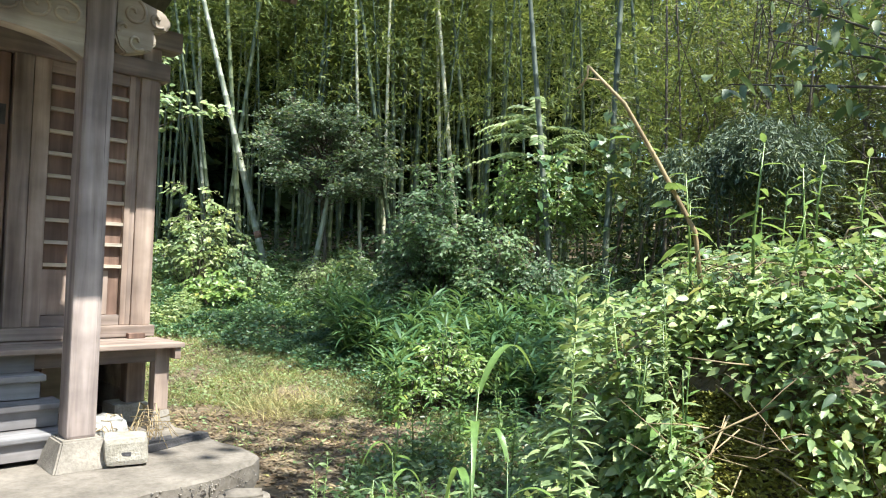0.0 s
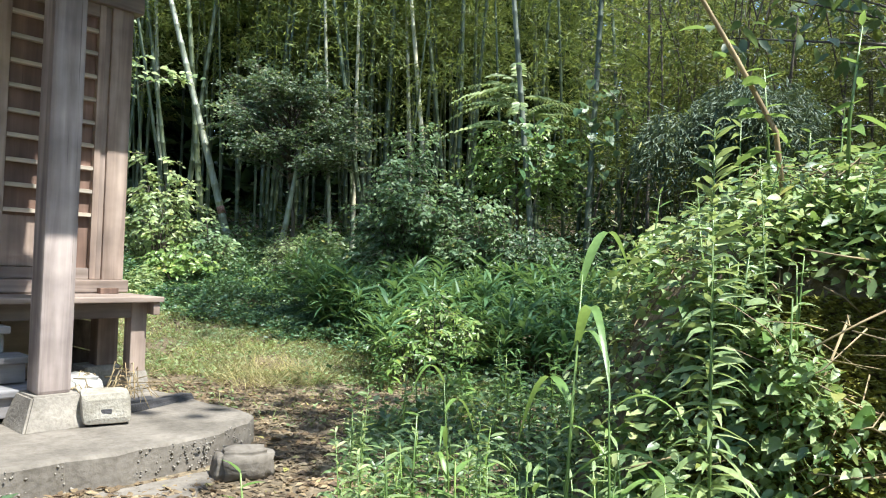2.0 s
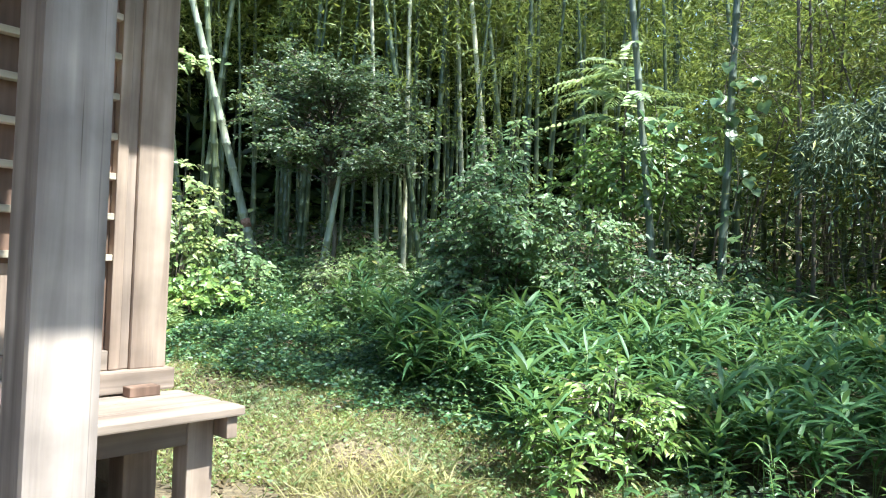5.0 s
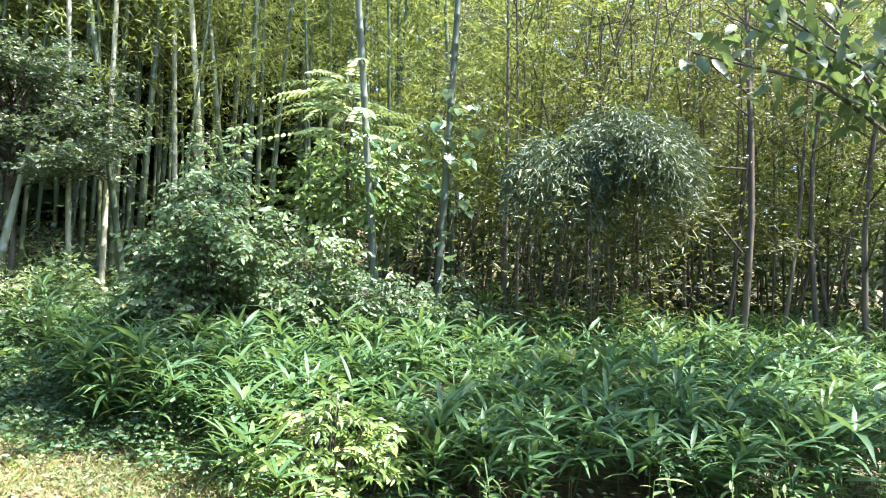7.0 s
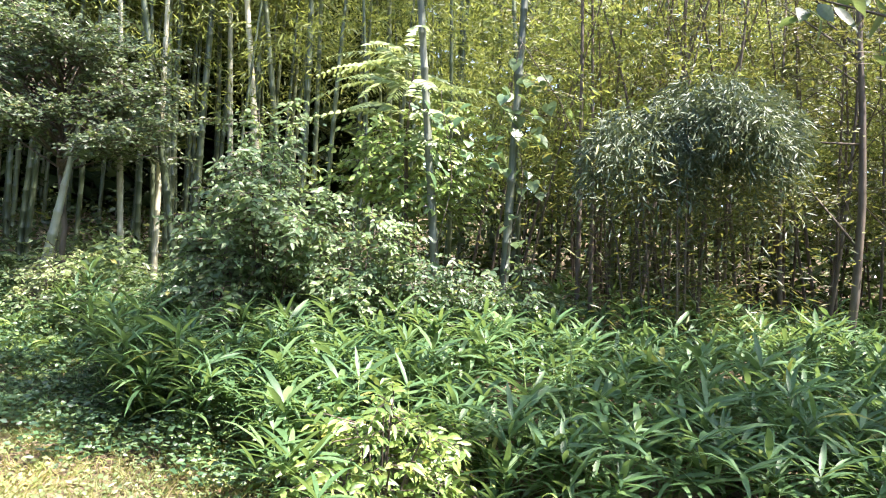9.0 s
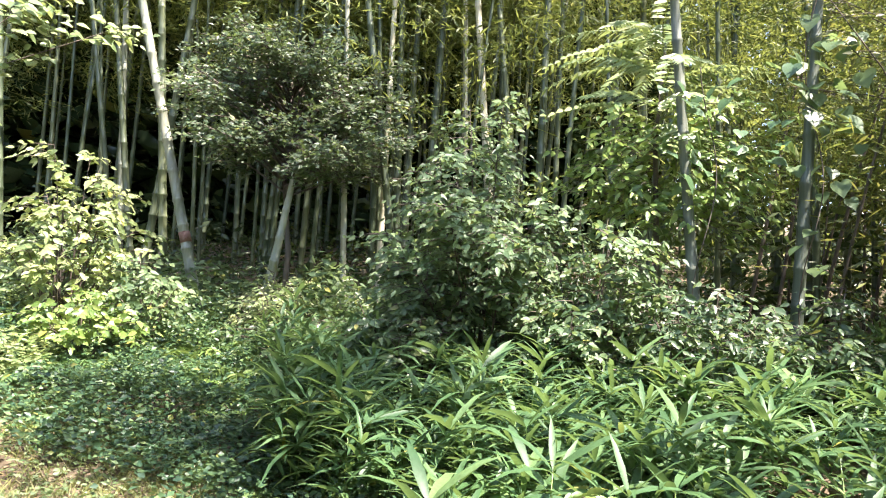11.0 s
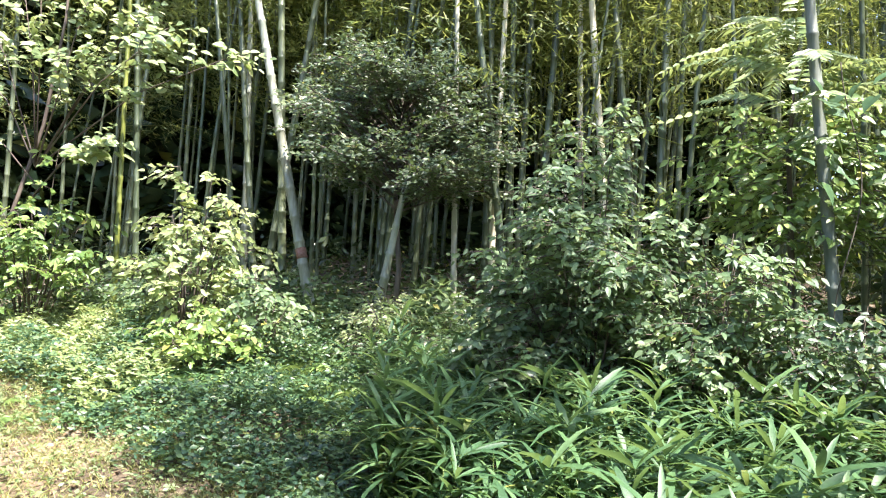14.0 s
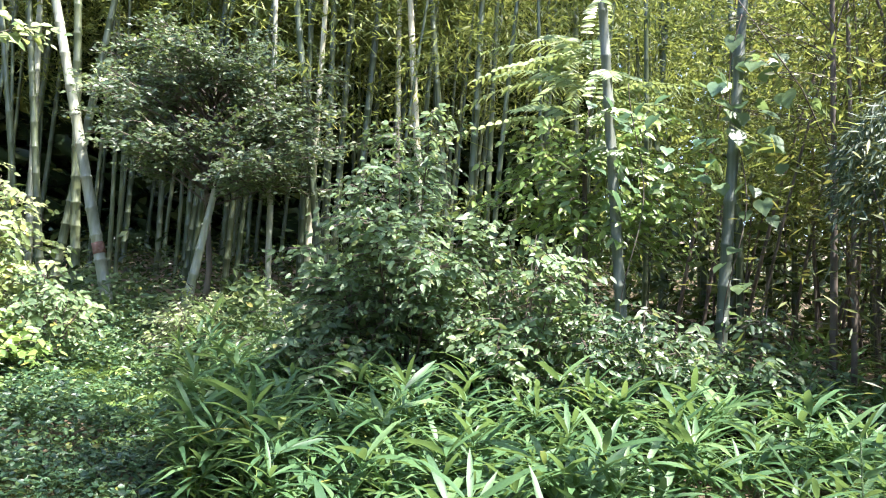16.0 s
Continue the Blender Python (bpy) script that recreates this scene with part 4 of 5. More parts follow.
def leafy_branch_tree():
    """The broadleaved tree at the clearing's edge, whose lit branches reach before the grove."""
    x, y = -9.4, 13.8
    h = holder("broadleaf_tree", pose(x, y, ground_z(x, y)), "young broadleaved tree with sunlit yellow-green branches", "tree")
    rng = np.random.default_rng(9)
    limbs = [((0, 0, -0.1), (0.2, 0, 1.5), (0.5, 0.1, 2.8), (0.8, 0, 4.2), (0.8, 0, 6.0))]
    ends = [(3.3, 0.4, 3.75), (2.7, -0.2, 3.9), (2.0, 0.2, 4.3), (1.4, -0.3, 3.5), (0.4, -0.3, 4.4), (-0.8, 0, 3.6), (2.4, 0.3, 4.9), (1.2, 0.2, 5.3), (0.2, 0.0, 5.4), (-1.2, 0.2, 4.8), (-0.4, -0.4, 2.6), (1.9, -0.2, 2.4)]
    ch = [tube_arrays(limbs[0], [0.035, 0.03, 0.025, 0.018, 0.008], 7)]
    base, way, size = [], [], []
    for e in ends:
        e = np.array(e)
        s = np.array([0.5, 0.05, min(2.2, e[2] - 0.6)])
        m = (s + e) / 2 + np.array([0, 0, 0.25])
        ch.append(tube_arrays([tuple(s), tuple(m), tuple(e)], [0.013, 0.009, 0.004], 5))
        for t in rng.uniform(0.45, 1.0, 13):
            base.append(s * (1 - t) ** 2 + 2 * m * t * (1 - t) + e * t * t)
            q = unit(e - s)
            way.append(q * 0.9 + rng.normal(0, 0.6, 3) * np.array([1, 1, 0.25]))
            size.append(rng.uniform(0.3, 0.65))
    f, tubes = twig_sprays(rng, np.array(base), np.array(way), np.array(size), 9, 0.17, 0.10, 0.25, 0.75)
    link_mesh("trunk", mesh_of("trunk", ch, True), BARK, h)
    tagged(link_mesh("twig_growth", mesh_of("twig_growth", tubes), BARK, h), kind="stuff")
    # The crown's pale colour carries painted sunlight.
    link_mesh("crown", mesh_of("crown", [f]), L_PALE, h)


leafy_branch_tree()


def weeping_bamboo():
    """The dome of drooping leaves, and the thin stems that carry it."""
    x, y = 3.2, 11.9
    h = holder("drooping_bamboo", pose(x, y, ground_z(x, y)), "dome of drooping grey-green bamboo foliage on thin stems", "bamboo")
    rng = np.random.default_rng(15)
    n = 15000
    a = rng.uniform(0, 2 * np.pi, n)
    r = np.sqrt(rng.uniform(0.02, 1, n))
    lobe = np.array([[-0.5, 0.1, -0.3], [0.15, 0.0, 0.06], [0.62, -0.1, 0.02], [0.35, -0.3, -0.1]])[rng.integers(0, 4, n)]
    top = 3.2 - 0.6 * r ** 2.2 + 0.12 * np.sin(a * 3 + lobe[:, 0] * 4)
    pos = np.stack([np.cos(a) * r * 0.74, np.sin(a) * r * 0.62, top - rng.exponential(0.2, n)], 1) + lobe
    way = np.stack([np.cos(a) * 0.5, np.sin(a) * 0.5, np.full(n, -0.7)], 1) + rng.normal(0, 0.6, (n, 3))
    m = 3200
    low = np.stack([rng.normal(0, 0.75, m), rng.normal(0.1, 0.45, m), rng.uniform(0.2, 2.4, m)], 1)
    link_mesh("inner_foliage", mesh_of("inner_foliage", [small_leaves(low, rand_dirs(rng, m, -0.8, 0.3), rng.uniform(0.08, 0.16, m), rng.uniform(0.015, 0.028, m), 0.2, rng)]), L_OLIVE, h)
    link_mesh("crown", mesh_of("crown", [small_leaves(pos, way, rng.uniform(0.09, 0.17, n), rng.uniform(0.016, 0.026, n), 0.2, rng)]), L_WEEP, h)
    ch = []
    for k in range(13):
        w, q = rng.uniform(0, 6.28), rng.uniform(0.1, 0.9)
        p = (math.cos(w) * q * 1.2, math.sin(w) * q * 0.7)
        ch.append(tube_arrays([(p[0] * 0.6, p[1] * 0.6, -0.1), (p[0] * 0.8, p[1] * 0.8, 1.4), (p[0], p[1], 2.6 - q * 0.6)], [0.013, 0.011, 0.005], 5))
    for q in ch:
        link_mesh("stem", mesh_of("stem", [q], True), BARK, h)


weeping_bamboo()


def thicket_stems():
    """Thin upright bamboo and saplings behind the dwarf bamboo."""
    rng = random.Random(21)
    meshes = [culm_mesh("culm", 6.5, rng.uniform(0.016, 0.036), (rng.uniform(-1.3, 1.3), 0.1), (rng.uniform(-1.4, 1.4), -0.3), 60 + k, 0.26, 7) for k in range(8)]
    tops = [crown_mesh("crown", 70 + k, 1.9, 5.6, 0.9, 34, 22, 0.14, 0.026) for k in range(4)]
    for k in range(84):
        x, y = rng.uniform(1.6, 11), rng.uniform(12.8, 17)
        h = holder("thin_bamboo", pose(x, y, ground_z(x, y) - 0.03, 0, 0, rng.uniform(0, 360)) @ Matrix.Scale(rng.uniform(0.75, 1.1), 4), "thin leafy bamboo in the olive thicket", "bamboo", "bamboo thicket")
        link_mesh("culm", rng.choice(meshes), BARK, h)
        i = rng.randrange(4)
        link_mesh("crown", tops[i], L_OLIVE if i == 0 else L_BAMBOO, h)


thicket_stems()


def thicket_tree(x, y, top, radius, seed):
    """A slim dark tree: a bowed trunk, branches that fork, and thin layered foliage."""
    rng = np.random.default_rng(seed)
    h = holder("thicket_tree", pose(x, y, ground_z(x, y)), "slim dark tree with sparse olive foliage in the thicket", "tree", "thicket trees")
    bow = rng.uniform(-0.35, 0.35)
    u = np.linspace(0, 1, 8)
    pts = np.stack([(top - x) * u + bow * np.sin(u * 3.1), 0.2 * np.sin(u * 5 + seed), -0.1 + 7.6 * u], 1)
    ch = [tube_arrays([tuple(p) for p in pts], list(radius * (1 - 0.75 * u)), 7)]
    base, way, size = [], [], []
    for k in range(13):
        t = rng.uniform(0.16, 0.9)
        q = t * 7
        f = pts[int(q)] + (pts[int(q) + 1] - pts[int(q)]) * (q - int(q))
        a = rng.uniform(0, 6.28)
        d = np.array([math.cos(a), math.sin(a), rng.uniform(0.3, 1.0)])
        ln = rng.uniform(0.7, 1.7)
        e = f + d * ln
        m = (f + e) / 2 + rng.normal(0, 0.08, 3)
        ch.append(tube_arrays([tuple(f), tuple(m), tuple(e)], [radius * 0.42 * (1 - 0.6 * t), radius * 0.28 * (1 - 0.6 * t), 0.003], 5))
        for v in rng.uniform(0.35, 1.0, 9):
            base.append(f + (e - f) * v)
            w = rng.uniform(0, 6.28)
            way.append([math.cos(w), math.sin(w), rng.uniform(-0.2, 0.35)])
            size.append(rng.uniform(0.25, 0.6))
    f, tubes = twig_sprays(rng, np.array(base), np.array(way), np.array(size), 13, 0.085, 0.036, 0.2, 0.6, True)
    link_mesh("trunk", mesh_of("trunk", ch), BARK, h)
    link_mesh("crown", mesh_of("crown", [f]), L_OLIVE, h)
    tagged(link_mesh("twig_growth", mesh_of("twig_growth", tubes), BARK, h), kind="stuff")


for k, (x, y, top, r) in enumerate(((5.21, 12.0, 5.6, 0.055), (6.22, 12.6, 7.3, 0.035), (6.83, 12.3, 7.8, 0.045), (7.38, 11.8, 7.7, 0.05), (4.6, 13.0, 5.0, 0.03), (7.53, 13.5, 8.6, 0.03),
                                    (5.7, 12.9, 6.9, 0.028), (4.0, 13.2, 4.2, 0.03), (2.5, 13.0, 2.2, 0.028), (8.3, 12.4, 9.2, 0.04), (3.3, 13.4, 3.9, 0.025), (6.5, 13.6, 5.9, 0.026))):
    thicket_tree(x, y, top, r, 500 + k)


def sumac_branch():
    """Overhanging limb with big dark leaves, and a tuft of pale feathered ones."""
    x, y = 6.0, 10.1
    h = holder("overhanging_tree", pose(x, y, ground_z(x, y)), "dark tree whose large leaves overhang the dwarf bamboo", "tree")
    rng = np.random.default_rng(33)
    ch = [tube_arrays([(0, 0, -0.1), (0.1, 0, 1.6), (0, -0.2, 3.2), (-0.4, -0.4, 5.5)], [0.07, 0.06, 0.05, 0.02], 8)]
    pos, way = [], []
    for e in ((-3.5, -1.0, 3.4), (-3.0, -0.6, 4.0), (-2.4, -0.7, 4.0), (-1.5, -1.0, 3.6), (-1.0, -0.6, 4.4), (-2.9, -0.3, 4.6), (0.5, -0.8, 3.8), (-1.9, 0.2, 5.0), (0.9, 0.1, 4.6)):
        e = np.array(e)
        s = np.array([0, -0.2, 2.9])
        ch.append(tube_arrays([tuple(s), tuple((s + e) / 2 + [0, 0, 0.3]), tuple(e)], [0.03, 0.02, 0.006], 5))
        for k in range(48):
            t = rng.uniform(0.3, 1.05)
            pos.append(s * (1 - t) + e * t + [0, 0, 0.6 * t * (1 - t)] + rng.normal(0, 0.22, 3) * np.array([1, 1, 0.5]))
            way.append(rng.normal(0, 0.7, 3) * np.array([1, 1, 0.4]) + [0, 0, -0.35])
    link_mesh("trunk", mesh_of("trunk", ch, True), BARK, h)
    n = len(pos)
    link_mesh("crown", mesh_of("crown", [leaves(np.array(pos), np.array(way), rng.uniform(0.13, 0.22, n), rng.uniform(0.08, 0.13, n), 0.3, 0.1, 0.4, rng)]), L_TREE, h)
    r3 = random.Random(4)
    for k in range(6):
        ribs, bl = frond_arrays(r3, (-1.6 + 0.2 * k, -1.1, 3.1), (math.cos(k * 1.3), -0.6, -0.1), 0.6, 8, 0.13, 0.045, 0.6)
        link_mesh("feathered_leaf", mesh_of("feathered_leaf", [ribs, bl]), L_SHRUB, h, "pale feathered leaf")


sumac_branch()


def heart_leaf():
    """A heart-shaped blade along x, folded at the rib and cupped, one unit long."""
    half = ((-0.12, 0.16), (-0.10, 0.34), (0.06, 0.47), (0.28, 0.49), (0.52, 0.38), (0.76, 0.19), (1.0, 0.0))
    rib = (0.0, 0.0, 0.1, 0.3, 0.52, 0.76, 1.0)
    V = [(x, 0.0, -0.16 * x * x) for x in rib]
    for sgn in (1, -1):
        V += [(x, sgn * y, 0.22 * y - 0.16 * x * x - 0.25 * y * y) for x, y in half[:-1]]
    Fc = []
    for o, flip in ((7, False), (13, True)):
        for k in range(5):
            q = (k, o + k, o + k + 1, k + 1)
            Fc.append(q[::-1] if flip else q)
        q = (5, o + 5, 6)
        Fc.append(q[::-1] if flip else q)
    return V, Fc


def climbing_vine(x, y, seed, top, n, low, spread, sizes, mat, label):
    """A stem wound up beside a culm, with heart-shaped leaves that hang from it, each a part."""
    h = holder("vine", pose(x, y, ground_z(x, y)), label, "vine")
    r = np.random.default_rng(seed)
    q = np.linspace(0.1, top, 60)
    link_mesh("stem", mesh_of("stem", [tube_arrays([(0.08 * math.cos(v * 3), -0.08 + 0.08 * math.sin(v * 3), v) for v in q], [0.005] * 60, 4)]), BARK, h)
    for k in range(n):
        b = link_mesh("leaf", HEART, None, h)
        b.matrix_basis = pose(r.normal(0.02, spread), r.normal(-0.15, 0.1), low + (top - low) * r.beta(2.2, 1.6), r.uniform(-35, 35), r.uniform(15, 70), r.uniform(-170, -10)) @ Matrix.Scale(r.uniform(*sizes), 4)
        b.material_slots[0].link = "OBJECT"
        b.material_slots[0].material = mat


HEART = mesh_of("leaf", [heart_leaf()])
HEART.materials.append(L_SHRUB)
climbing_vine(1.5, 12.85, 14, 3.6, 46, 1.2, 0.2, (0.11, 0.2), L_SHRUB, "vine with big heart-shaped leaves on a bamboo culm")
climbing_vine(0.62, 12.7, 24, 3.0, 26, 1.6, 0.36, (0.1, 0.17), L_COVER, "vine with large heart-shaped leaves hanging beside a culm")


# ---- dwarf bamboo ----
def sasa_leaf(k):
    """One blade along x from its foot, arching more with k."""
    p = np.zeros((1, 3))
    return leaves(p, np.array([[1.0, 0, 0.0]]), 1.0, 0.12 + 0.02 * (k % 3), 0.18 + 0.13 * k, 0.13, 0.42, np.random.default_rng(k), 1.0)


def sasa_plan(seed, height):
    """Stem top and the blades' poses of one plant."""
    rng = random.Random(seed)
    bx, by = rng.gauss(0, 0.07), rng.gauss(0, 0.07)
    out = []
    # a fan of blades at the stem's tip, fewer below it
    fan = rng.randint(5, 7)
    turn = rng.uniform(0, 360)
    for k in range(fan):
        out.append(pose(bx, by, height, rng.uniform(-20, 20), -rng.uniform(18, 62), turn + k * 300 / fan + rng.uniform(-14, 14)) @ Matrix.Scale(rng.uniform(0.21, 0.32), 4))
    for k in range(rng.randint(3, 5)):
        t = rng.uniform(0.45, 0.92)
        out.append(pose(bx * t * t, by * t * t, height * t, rng.uniform(-20, 20), -rng.uniform(20, 65), k * 137 + rng.uniform(-25, 25)) @ Matrix.Scale(rng.uniform(0.19, 0.3), 4))
    return (bx, by), out


def in_sasa(x, y):
    edge = -0.75 - 0.62 * (y - 8.5) + 0.3 * math.sin(y * 2.1)
    near = (8.55 if x < 0.6 else 8.2) + 0.25 * math.sin(x * 1.7)
    return x > edge and y > near and y < 13.4 and math.hypot(x + 0.38, y - 8.8) > 0.6


def sasa_field():
    blades_kind = [mesh_of("leaf", [sasa_leaf(k)]) for k in range(5)]
    rng = random.Random(31)
    plans = [sasa_plan(100 + k, h) for k, h in enumerate((0.36, 0.45, 0.52, 0.58, 0.32, 0.62, 0.5, 0.42))]
    stems = [mesh_of("stem", [tube_arrays([(0, 0, -0.03), (b[0] * 0.3, b[1] * 0.3, h * 0.5), (b[0], b[1], h)], [0.004, 0.0035, 0.002], 4)]) for (b, _), h in zip(plans, (0.36, 0.45, 0.52, 0.58, 0.32, 0.62, 0.5, 0.42))]
    done = 0
    while done < 300:
        x, y = rng.uniform(-2.8, 4.5), rng.uniform(7.6, 11.4)
        if not in_sasa(x, y):
            continue
        done += 1
        k = rng.randrange(8)
        h = holder("dwarf_bamboo", pose(x, y, ground_z(x, y), rng.uniform(-8, 8), rng.uniform(-8, 8), rng.uniform(0, 360)) @ Matrix.Scale(rng.uniform(0.8, 1.25), 4),
                   "dwarf bamboo with broad glossy green blades", "dwarf bamboo", "dwarf bamboo patch")
        link_mesh("stem", stems[k], STEM_GREEN, h)
        for m in plans[k][1]:
            b = link_mesh("leaf", rng.choice(blades_kind), L_SASA, h)
            b.matrix_basis = m
    src = [sasa_leaf(k) for k in range(5)]
    src = [(np.array(v), f) for v, f in src]
    ch, count = [], 0
    while count < 2300:
        x, y = rng.uniform(-3.8, 10.5), rng.uniform(7.4, 13.6)
        if not in_sasa(x, y):
            continue
        count += 1
        m = pose(x, y, ground_z(x, y), rng.uniform(-8, 8), rng.uniform(-8, 8), rng.uniform(0, 360)) @ Matrix.Scale(rng.uniform(0.75, 1.2), 4)
        for q in plans[rng.randrange(8)][1]:
            mm = np.array(m @ q)
            v, f = rng.choice(src)
            ch.append(((v @ mm[:3, :3].T + mm[:3, 3]).tolist(), f))
    ob = link_mesh("dwarf_bamboo_growth", mesh_of("dwarf_bamboo_growth", ch), L_SASA)
    tagged(ob, "dense growth of dwarf bamboo before the thicket", "dwarf bamboo", kind="stuff")


sasa_field()


# ---- ground cover, grass, litter ----
def scatter(rng, n, x0, x1, y0, y1, keep):
    out = []
    while len(out) < n:
        x, y = rng.uniform(x0, x1), rng.uniform(y0, y1)
        if keep(x, y):
            out.append((x, y, ground_z(x, y)))
    return np.array(out)


def off_slab(x, y):
    v = Vector((x + 2.747, y - 6.965, 0))
    a, b = v.dot(U), v.dot(N)
    return not (-4.7 < a < 0.18 and -3.4 < b < 2.05)


def bare(x, y):
    """The trodden soil between the slab and the weeds."""
    return 4.2 < y < 8.4 + 0.4 * noise.noise((x * 1.5, 0, 3)) and x < -0.55 + 0.25 * math.sin(y * 1.7) + 0.3 * noise.noise((x, y, 8)) and x > -4.5


def meadow_edge(x):
    return 9.75 + 0.6 * (-1.1 - x) if x > -3 else 10.9 + 0.35 * (-3 - x)


def cover():
    rng = np.random.default_rng(50)
    keep = lambda x, y: off_slab(x, y) and y > meadow_edge(x) - 0.25 + 0.9 * noise.noise((x * 1.2, y * 1.2, 1)) + rng.normal(0, 0.22)
    p = scatter(rng, 84000, -7.5, 0.5, 8.8, 15.2, keep)
    n = len(p)
    lump = np.array([max(0.0, noise.noise((q[0] * 1.4, q[1] * 1.4, 2)) + 0.25) for q in p])
    p[:, 2] += rng.uniform(0.01, 0.1, n) + lump * rng.uniform(0, 0.3, n) * np.where(p[:, 1] > 11.6, 1.9, 1.0)
    ob = link_mesh("ground_cover", mesh_of("ground_cover", [small_leaves(p, rand_dirs(rng, n, -0.1, 0.5), rng.uniform(0.03, 0.075, n), rng.uniform(0.02, 0.048, n), 0.2, rng, 0.3)]), L_COVER)
    tagged(ob, "low ivy-like ground cover in the shade", "ground cover", kind="stuff")
    # lit herbs on the open ground beyond
    keep2 = lambda x, y: off_slab(x, y) and x < -5.0 - 0.25 * (y - 11) + 0.6 * noise.noise((y, x, 5)) and y > meadow_edge(x) - 0.3 + 0.7 * noise.noise((x * 1.3, y * 1.3, 2))
    p = scatter(rng, 20000, -13, -4.2, 10.2, 14.5, keep2)
    n = len(p)
    p[:, 2] += rng.uniform(0.02, 0.55, n) * np.array([0.25 + 1.1 * abs(noise.noise((q[0] * 1.6, q[1] * 1.6, 7))) for q in p])
    # Herbs get the pale colour in place of strong sun.
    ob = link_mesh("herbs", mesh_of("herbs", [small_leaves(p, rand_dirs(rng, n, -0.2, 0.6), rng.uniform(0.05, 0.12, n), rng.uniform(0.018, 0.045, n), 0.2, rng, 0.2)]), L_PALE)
    tagged(ob, "sunlit leafy herbs at the clearing's edge", "herbs", kind="stuff")


cover()


def blades(rng, p, length, width, cheap=False):
    n = len(p)
    if cheap:
        return small_leaves(p, rand_dirs(rng, n, 0.2, 1.6), length, width, 0.3, rng)
    way = rand_dirs(rng, n, 0.8, 2.2)
    return leaves(p, way, length, width, rng.uniform(0.2, 0.7, n), 0.1, 0.35, rng, 0.0)


def grass():
    rng = np.random.default_rng(61)
    keep = lambda x, y: off_slab(x, y) and y < meadow_edge(x) + 0.4 and noise.noise((x * 1.1, y * 1.1, 9)) + 0.5 * noise.noise((x * 6, y * 6, 2)) > rng.uniform(-0.55, 0.02) and (not bare(x, y) or rng.random() < 0.1)
    p = scatter(rng, 30000, -7, 0.3, 6.6, 12.5, keep)
    ob = link_mesh("meadow_grass", mesh_of("meadow_grass", [blades(rng, p, rng.uniform(0.035, 0.14, len(p)), rng.uniform(0.004, 0.01, len(p)), True)]), L_GRASS)
    tagged(ob, "short yellowing grass in the sun behind the shrine", "grass", kind="stuff")
    p = scatter(rng, 4500, -7, 0.0, 8.6, 12.3, keep)
    ob = link_mesh("straw_grass", mesh_of("straw_grass", [blades(rng, p, rng.uniform(0.04, 0.16, len(p)), rng.uniform(0.003, 0.006, len(p)), True)]), L_STRAW)
    tagged(ob, "dry straw-coloured blades in the sunlit grass", "grass", kind="stuff")
    p = scatter(rng, 12000, -7, 0.5, 6.4, 12.5, keep)
    n = len(p)
    p[:, 2] += rng.uniform(0.0, 0.06, n)
    ob = link_mesh("meadow_herbs", mesh_of("meadow_herbs", [small_leaves(p, rand_dirs(rng, n, -0.1, 0.5), rng.uniform(0.025, 0.07, n), rng.uniform(0.014, 0.035, n), 0.2, rng, 0.4)]), L_PALE)
    tagged(ob, "tiny pale herbs in the grass", "herbs", kind="stuff")
    keep = lambda x, y: off_slab(x, y) and not bare(x, y) and ground_z(x, y) < 0.3
    p = scatter(rng, 9000, -1.6, 4.5, 2.6, 8.4, keep)
    ob = link_mesh("weed_carpet", mesh_of("weed_carpet", [blades(rng, p, rng.uniform(0.08, 0.28, len(p)), rng.uniform(0.008, 0.02, len(p)))]), L_WEED)
    tagged(ob, "knee-low green weeds beside the path", "weeds", kind="stuff")
    p = scatter(rng, 9000, -1.8, 4.5, 2.4, 8.4, keep)
    n = len(p)
    p[:, 2] += rng.uniform(0.02, 0.22, n)
    ob = link_mesh("weed_leaves", mesh_of("weed_leaves", [small_leaves(p, rand_dirs(rng, n, -0.2, 0.6), rng.uniform(0.04, 0.1, n), rng.uniform(0.02, 0.045, n), 0.2, rng, 0.3)]), L_SHRUB)
    tagged(ob, "green weed leaves beside the path", "weeds", kind="stuff")
    keep = lambda x, y: off_slab(x, y) and math.hypot((x + 2.0) / 0.6, (y - 8.4) / 0.5) < 1
    p = scatter(rng, 620, -3, -0.5, 7.5, 9.6, keep)
    ob = link_mesh("dry_grass", mesh_of("dry_grass", [blades(rng, p, rng.uniform(0.25, 0.6, len(p)), rng.uniform(0.004, 0.009, len(p)))]), L_STRAW)
    tagged(ob, "tuft of tall straw-yellow grass in the sun", "grass", kind="stuff")
    keep = lambda x, y: off_slab(x, y) and (y < 8.2 or rng.random() < 0.35)
    p = scatter(rng, 17000, -6.5, 1.0, 3, 12, keep)
    n = len(p)
    p[:, 2] += 0.008
    ob = link_mesh("leaf_litter", mesh_of("leaf_litter", [small_leaves(p, rand_dirs(rng, n, -0.05, 0.12), rng.uniform(0.03, 0.09, n), rng.uniform(0.015, 0.035, n), 0.25, rng, 0.6)]), L_DRY)
    tagged(ob, "dry brown fallen leaves on the soil", "leaf litter", kind="stuff")


grass()


